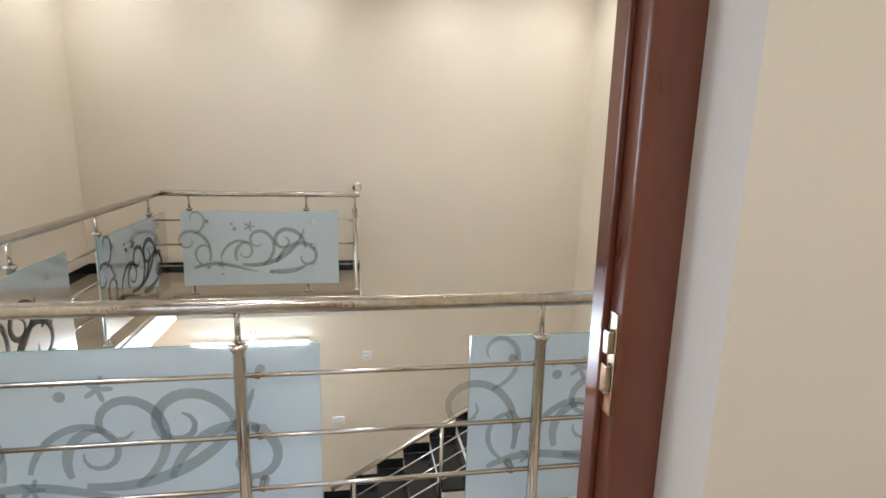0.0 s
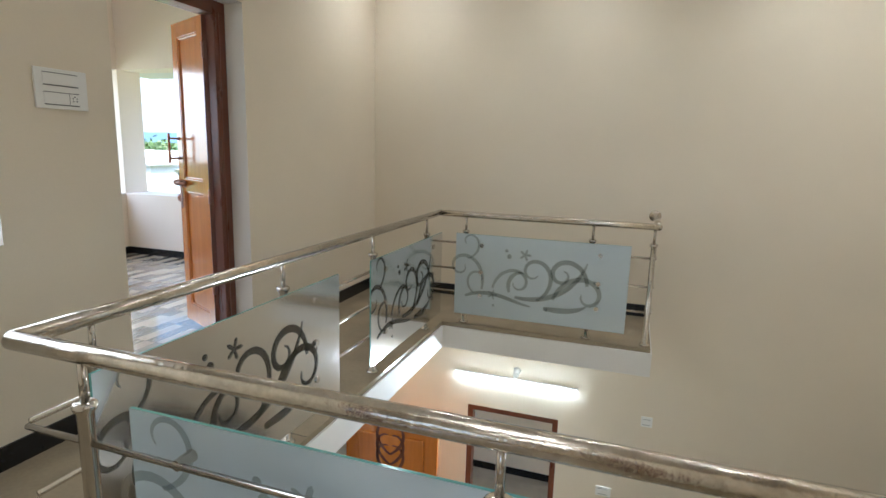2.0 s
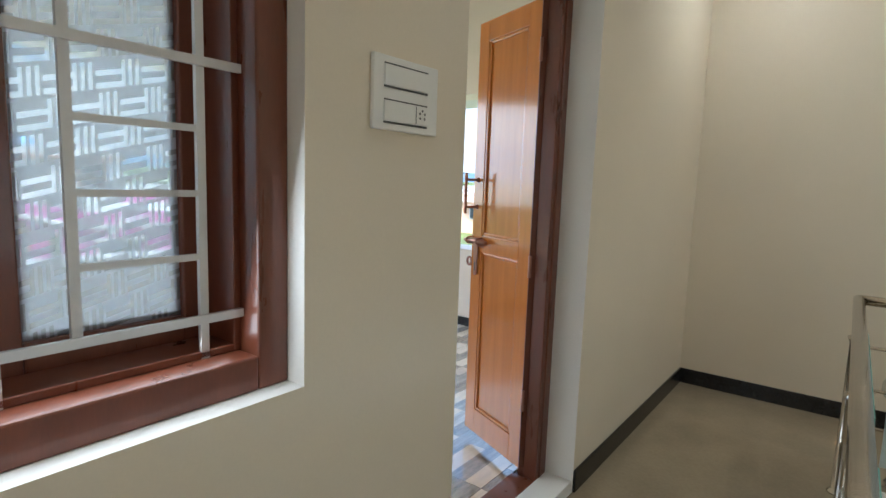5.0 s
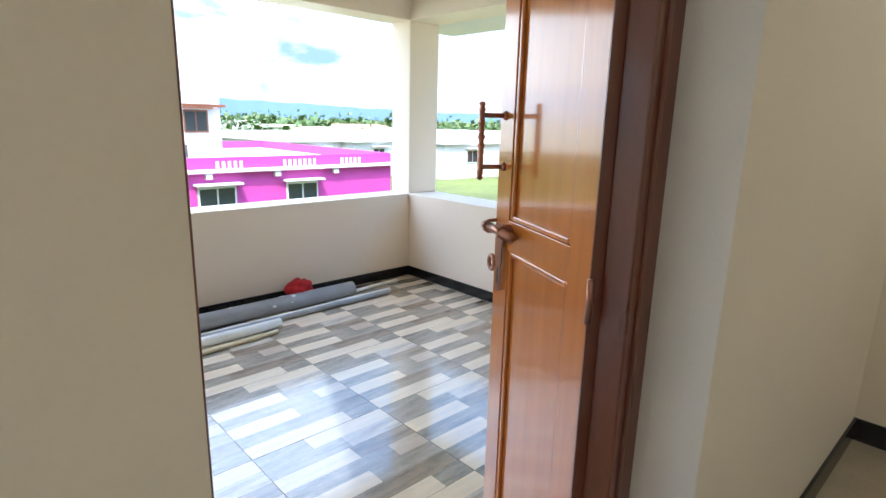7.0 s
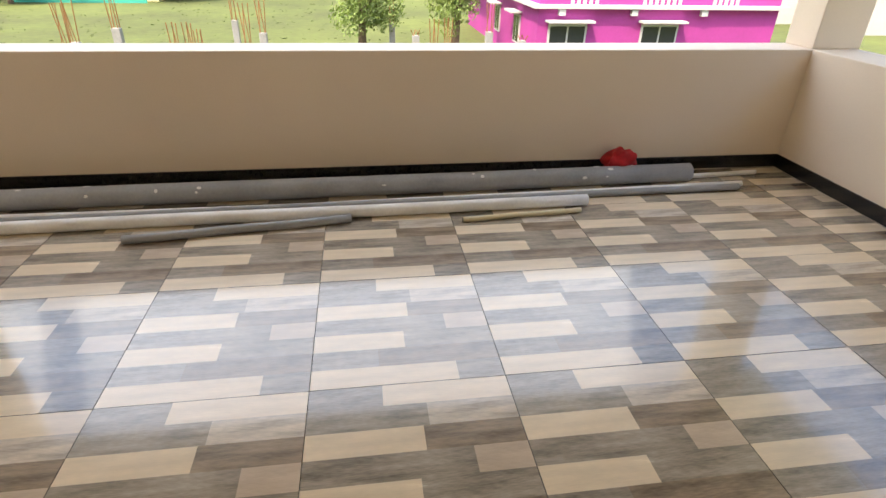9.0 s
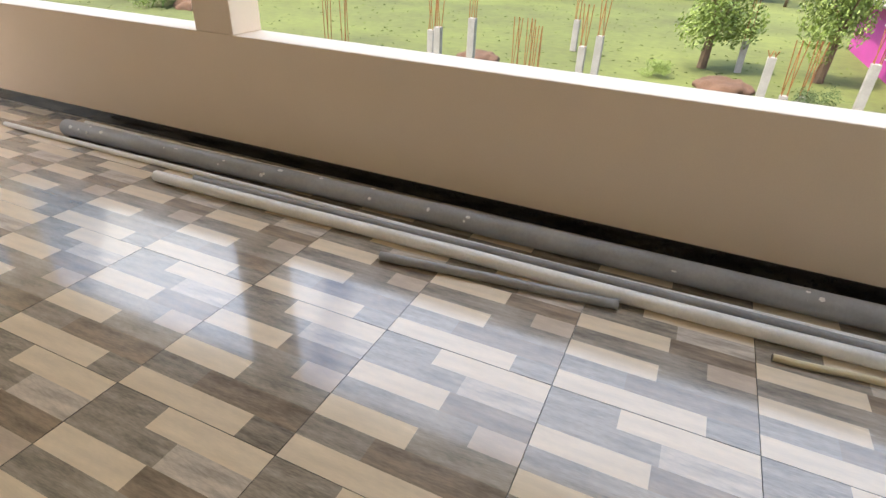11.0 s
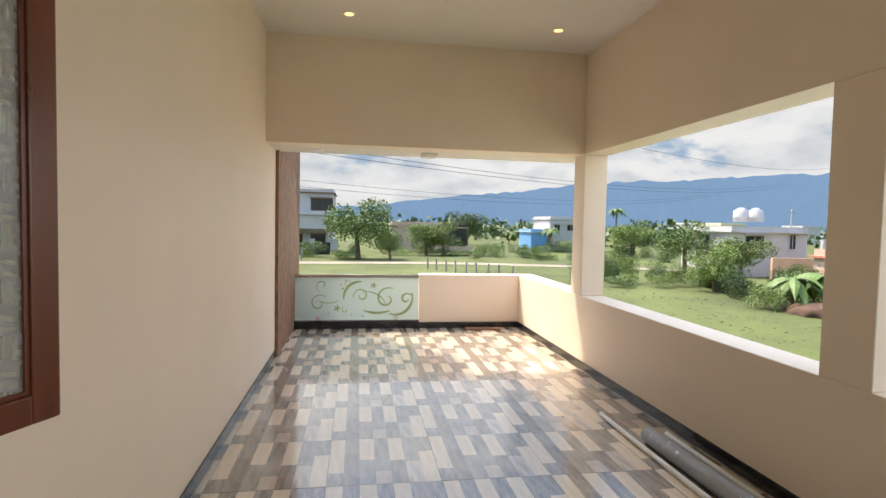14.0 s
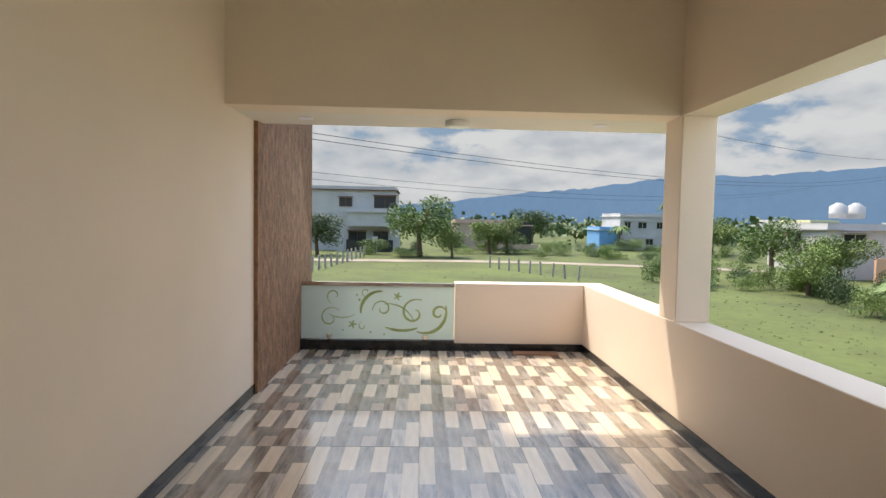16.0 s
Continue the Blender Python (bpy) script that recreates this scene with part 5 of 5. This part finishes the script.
house("white balcony front of the two-storey house", 2.0, 9.0, -82.0, -80.6, 2.6, WHITEPAINT, WHITEPAINT, base_z=GROUND + 3.6, name="balcony")
house("dark gate and white gate posts of the house", 2.4, 9.0, -79.4, -79.2, 2.2, DARKGLASS, roof=False, name="gate")
for x in (1.4, 4.6, 9.4):
    house("white plastered gate post by the road", x, x + 0.7, -79.5, -78.9, 2.7, WHITEPAINT, roof=False, name="gate_post")
house("pale yellow house with teal trim", -56, -50.3, -22.5, -15, 3.1, P_YELLOW, P_TEAL, (("+x", 0.35, 1.6, 0.9, 0.6), ("+x", 0.65, 1.6, 0.9, 0.6), ("+x", 0.85, 0.6, 1.2, 1.3)))
house("blue end of the yellow house", -55, -50.0, -24.4, -22.5, 3.2, P_BLUE, P_BLUE, name="house_wing")
house("teal front wall of the yellow house", -49.2, -49.0, -24.8, -15.5, 1.1, P_TEAL, roof=False, name="front_wall")
house("small white house with a blue roof", -63, -58, -19, -14.5, 2.8, WHITEPAINT, P_BLUE, (("+x", 0.5, 0.9, 1.4, 1.1),))
r = random.Random(12)
tints = (WHITEPAINT, WHITEPAINT, P_BEIGE, P_PEACH, WHITEPAINT, P_GREEN, P_YELLOW)
for i in range(104):
    a = radians(r.uniform(28, 64) if i % 2 and i < 62 else r.uniform(64, 196) if i < 62 else r.uniform(120, 198))
    d = r.uniform(48, 150) if i % 2 and i < 62 else r.uniform(150, 420)
    w, dp, hh = r.uniform(7, 13), r.uniform(7, 11), r.choice((3.4, 3.6, 4.2, 6.4)) if i % 2 == 0 else r.choice((3.0, 3.2, 3.5))
    x, y = -math.sin(a) * d, math.cos(a) * d
    if i % 2 and i < 62 and y < 22:
        y += 22
    house("far flat-roofed town house", x - w / 2, x + w / 2, y - dp / 2, y + dp / 2, hh, tints[i % 7], WHITEPAINT,
          (("-y" if y > 40 else "+x", 0.3, hh - 2.2, 1.3, 1.1), ("-y" if y > 40 else "+x", 0.7, hh - 2.2, 1.3, 1.1)) if d < 220 else (), r.uniform(-8, 8), name="town_house")

# ---- outdoors: road, building plot, fence, cables ----
ROADM = mat("pale_dirt_road", (0.30, 0.25, 0.19), 0.95, vary=0.25, scale=0.4, fine=4, bump=0.0)
SOIL = mat("red_brown_soil", (0.09, 0.05, 0.03), 0.95, vary=0.35, scale=1.5, fine=14, bump=0.03)
CONC = mat("grey_concrete", (0.30, 0.29, 0.275), 0.85, vary=0.2, scale=4, fine=40, bump=0.004)
RUST = mat("rusty_rebar", (0.26, 0.10, 0.035), 0.85, vary=0.3, scale=8, bump=0.0)
bm = bmesh.new()
prev = None
for i in range(41):
    x = 30 - 3.2 * i
    y = -66 + 0.10 * (30 - x) + 2.0 * math.sin(i * 0.35)
    row = (bm.verts.new((x, y - 1.6, GROUND + 0.05)), bm.verts.new((x, y + 1.6, GROUND + 0.05)))
    if prev:
        bm.faces.new((prev[0], row[0], row[1], prev[1]))
    prev = row
tagged(part("road", bm, ROADM), "pale narrow dirt road across the meadow", "road", kind="structure")


def column(x, y, h, bars, label, w=0.26):
    t = thing("concrete_column", label, "column", (x, y, GROUND), "unfinished columns on the plot")
    part("shaft", B(-w / 2, w / 2, -w / 2, w / 2, 0, h, bevel=0.01), CONC, t)
    for i, (dx, dy) in enumerate(((-0.09, -0.09), (0.09, -0.09), (0.09, 0.09), (-0.09, 0.09))):
        part("rebar", rod(bmesh.new(), (dx, dy, h), (dx + 0.12 * math.sin(i * 2 + x), dy + 0.1 * math.cos(i * 3 + y), h + bars), 0.016, seg=6), RUST, t)


for x, y, h, b in ((-20.9, -13.7, 0.3, 1.9), (-21.1, -13.0, 0.3, 2.2), (-20.9, -8.7, 1.5, 1.6), (-20.8, -7.3, 1.95, 1.6), (-22.2, -9.6, 1.15, 1.4), (-22.2, -6.0, 0.25, 1.7), (-22.2, -5.5, 0.25, 1.7), (-22.2, -3.5, 1.2, 1.4), (-22.3, -2.95, 1.6, 1.4),
                   (-22.4, 2.6, 1.5, 0.2), (-22.3, 5.4, 1.65, 1.0), (-27.9, -5.0, 1.35, 1.5), (-27.5, 2.0, 1.3, 1.5), (-23.5, 4.0, 0.2, 1.8), (-23.2, 3.4, 0.2, 1.8), (-20.8, -4.8, 0.2, 1.7), (-22.6, 6.8, 1.3, 0.2)):
    column(x, y, h, b, "unfinished grey concrete column with rusty rebar")
for x, y, s in ((-24.0, 1.5, 0.8), (-27.6, -27.2, 1.4), (-23.5, -8.0, 0.7), (-22, -12.4, 0.5)):
    bm = bmesh.new()
    bmesh.ops.create_icosphere(bm, subdivisions=4, radius=s, matrix=Matrix.Diagonal((1.2, 1.3, 0.45, 1)))
    for v in bm.verts:
        v.co += v.co.normalized() * 0.25 * s * noise.noise(v.co * 2.3 / s) + Vector((0, 0, 0.06 * s * noise.noise(v.co * 9 / s)))
    o = tagged(part("soil_mound", bm, SOIL, smooth=True), "heap of red-brown soil on the plot", "soil heap")
    o.location = (x, y, GROUND)
ft = thing("field_fence", "leaning grey stone fence posts along the field", "fence", (0, 0, GROUND))
for i in range(12):
    k = i / 11
    part("post", rod(bmesh.new(), (8.0 - 2.6 * k, -47 - 22 * k, 0), (8.0 - 2.6 * k + 0.1 * math.sin(i * 5), -47 - 22 * k, 1.35), 0.12, 0.10, 6), CONC, ft)
for i in range(9):
    part("post", rod(bmesh.new(), (-8.6 - 0.75 * i, -56 + 2.6 * i * 0.5, 0), (-8.6 - 0.75 * i + 0.12 * math.sin(i * 3), -56 + 1.3 * i, 1.2), 0.10, 0.09, 6), CONC, ft)
for s in (0.5, 0.95):
    part("wire", tube(bmesh.new(), [(8.0, -47, s), (6.7, -58, s), (5.4, -69, s)], 0.02, 5), CONC, ft)
CABLE = mat("black_cable", (0.02, 0.02, 0.02), 0.6, bump=0.0)
cb = thing("overhead_cable", "black overhead electric cables sagging past the house", "cable", (0, 0, 0))
for z, dy in ((4.9, 0.0), (5.3, -1.2), (4.6, -16.0), (4.2, -17.0), (6.9, 7.5)):
    pts = []
    for i in range(25):
        x = 36 - 4.4 * i
        pts.append((x, -25 + dy + 0.74 * (x - 1.5), z + 0.0012 * (x + 10) ** 2 - 0.6))
    part("cable", tube(bmesh.new(), pts, 0.013, 5), CABLE, cb)
for x, y in ((36, 0.6), (-69.6, -77.5), (-52.5, -27.2), (-58, -20)):
    pl = thing("utility_pole", "slim grey concrete utility pole", "utility pole", (x, y, GROUND), "utility poles")
    part("pole", rod(bmesh.new(), (0, 0, 0), (0, 0, 8.2 if x > 0 or x < -60 else 5.5), 0.13, 0.09, 8), CONC, pl, smooth=True)
    part("crossarm", B(-0.6, 0.6, -0.04, 0.04, 7.6 if x > 0 or x < -60 else 5.1, 7.7 if x > 0 or x < -60 else 5.2), CONC, pl)

# ---- balcony floor tiles: one printed wood pattern, laid in a grid ----
def tile_mat(name, c, vary):
    return mat(name, c, 0.24, vary=vary, scale=7, fine=55, bump=0.0, spec=0.6, coat=1.0, stretch=(5.0, 0.7, 1), rand=0.12)


TILEM = [tile_mat("cream_wood_print", (0.80, 0.66, 0.485), 0.14), tile_mat("grey_wood_print", (0.30, 0.258, 0.208), 0.72), tile_mat("brown_wood_print", (0.26, 0.198, 0.143), 0.68),
         tile_mat("light_grey_wood_print", (0.54, 0.465, 0.385), 0.55), tile_mat("pinkish_wood_print", (0.60, 0.48, 0.37), 0.2), mat("tile_edge", (0.05, 0.045, 0.04), 0.7, bump=0.0)]
ROWS = (((0.36, 1), (1, 0)), ((0.57, 1), (1, 3)), ((0.54, 0), (1, 2)), ((0.75, 1), (1, 4)), ((0.5, 0), (1, 1)), ((0.35, 1), (1, 2)), ((0.76, 0), (1, 1)))
T = 0.6


def tile_mesh(ya, yb, xa, xb):
    """The stretch ya..yb, xa..xb (0..1) of a tile, with its printed planks as faces; the origin is the tile's low corner."""
    vs, fs, ms = [], [], []
    g = 0.0012

    def quad(x0, x1, y0, y1, z, mi):
        k = len(vs)
        vs.extend(((x0, y0, z), (x1, y0, z), (x1, y1, z), (x0, y1, z)))
        fs.append((k, k + 1, k + 2, k + 3))
        ms.append(mi)
    lo, hi = (xa * T + g, xb * T - g), (ya * T + g, yb * T - g)
    for i, row in enumerate(ROWS):
        x0, x1 = max(i / 7 * T, lo[0]), min((i + 1) / 7 * T, lo[1])
        if x1 <= x0:
            continue
        y = 0.0
        for e, mi in row:
            y0, y1 = max(y * T, hi[0]), min(e * T, hi[1])
            y = e
            if y1 > y0:
                quad(x0, x1, y0, y1, 0.0, mi)
    k = len(vs)
    for x, y in ((lo[0], hi[0]), (lo[1], hi[0]), (lo[1], hi[1]), (lo[0], hi[1])):
        vs.extend(((x, y, 0.0), (x, y, -0.011)))
    for a in range(4):
        b = (a + 1) % 4
        fs.append((k + 2 * a, k + 2 * a + 1, k + 2 * b + 1, k + 2 * b))
        ms.append(5)
    me = bpy.data.meshes.new("tile")
    me.from_pydata(vs, [], fs)
    for m in TILEM:
        me.materials.append(m)
    for p, mi in zip(me.polygons, ms):
        p.material_index = mi
    return me


bed = bpy.data.objects["floor_balcony"]
cache = {}
rt = random.Random(3)
for i in range(-6, 1):
    for j in range(-13, 6):
        x, y = i * T, 0.3 + j * T
        xa, xb = max(0, (PX + 0.012 - x) / T), min(1, (WX0 - 0.012 - x) / T)
        ya, yb = max(0, (SY + 0.012 - y) / T), min(1, (NY - 0.012 - y) / T)
        if xb - xa < 0.02 or yb - ya < 0.02:
            continue
        key = tuple(round(v, 3) for v in (ya, yb, xa, xb))
        if key not in cache:
            cache[key] = tile_mesh(ya, yb, xa, xb)
        o = new("tile", cache[key])
        o.parent = bed
        o.location = (x, y, rt.uniform(-0.0006, 0.0006))
# hall floor tiles
hall = tagged(part("floor_tile_joint", B(WX1 + 0.013, 0.655, 0.298, 0.302, HF, HF + 0.0004), GRANITE), "thin joint in the beige floor tiles", "joint", kind="structure")
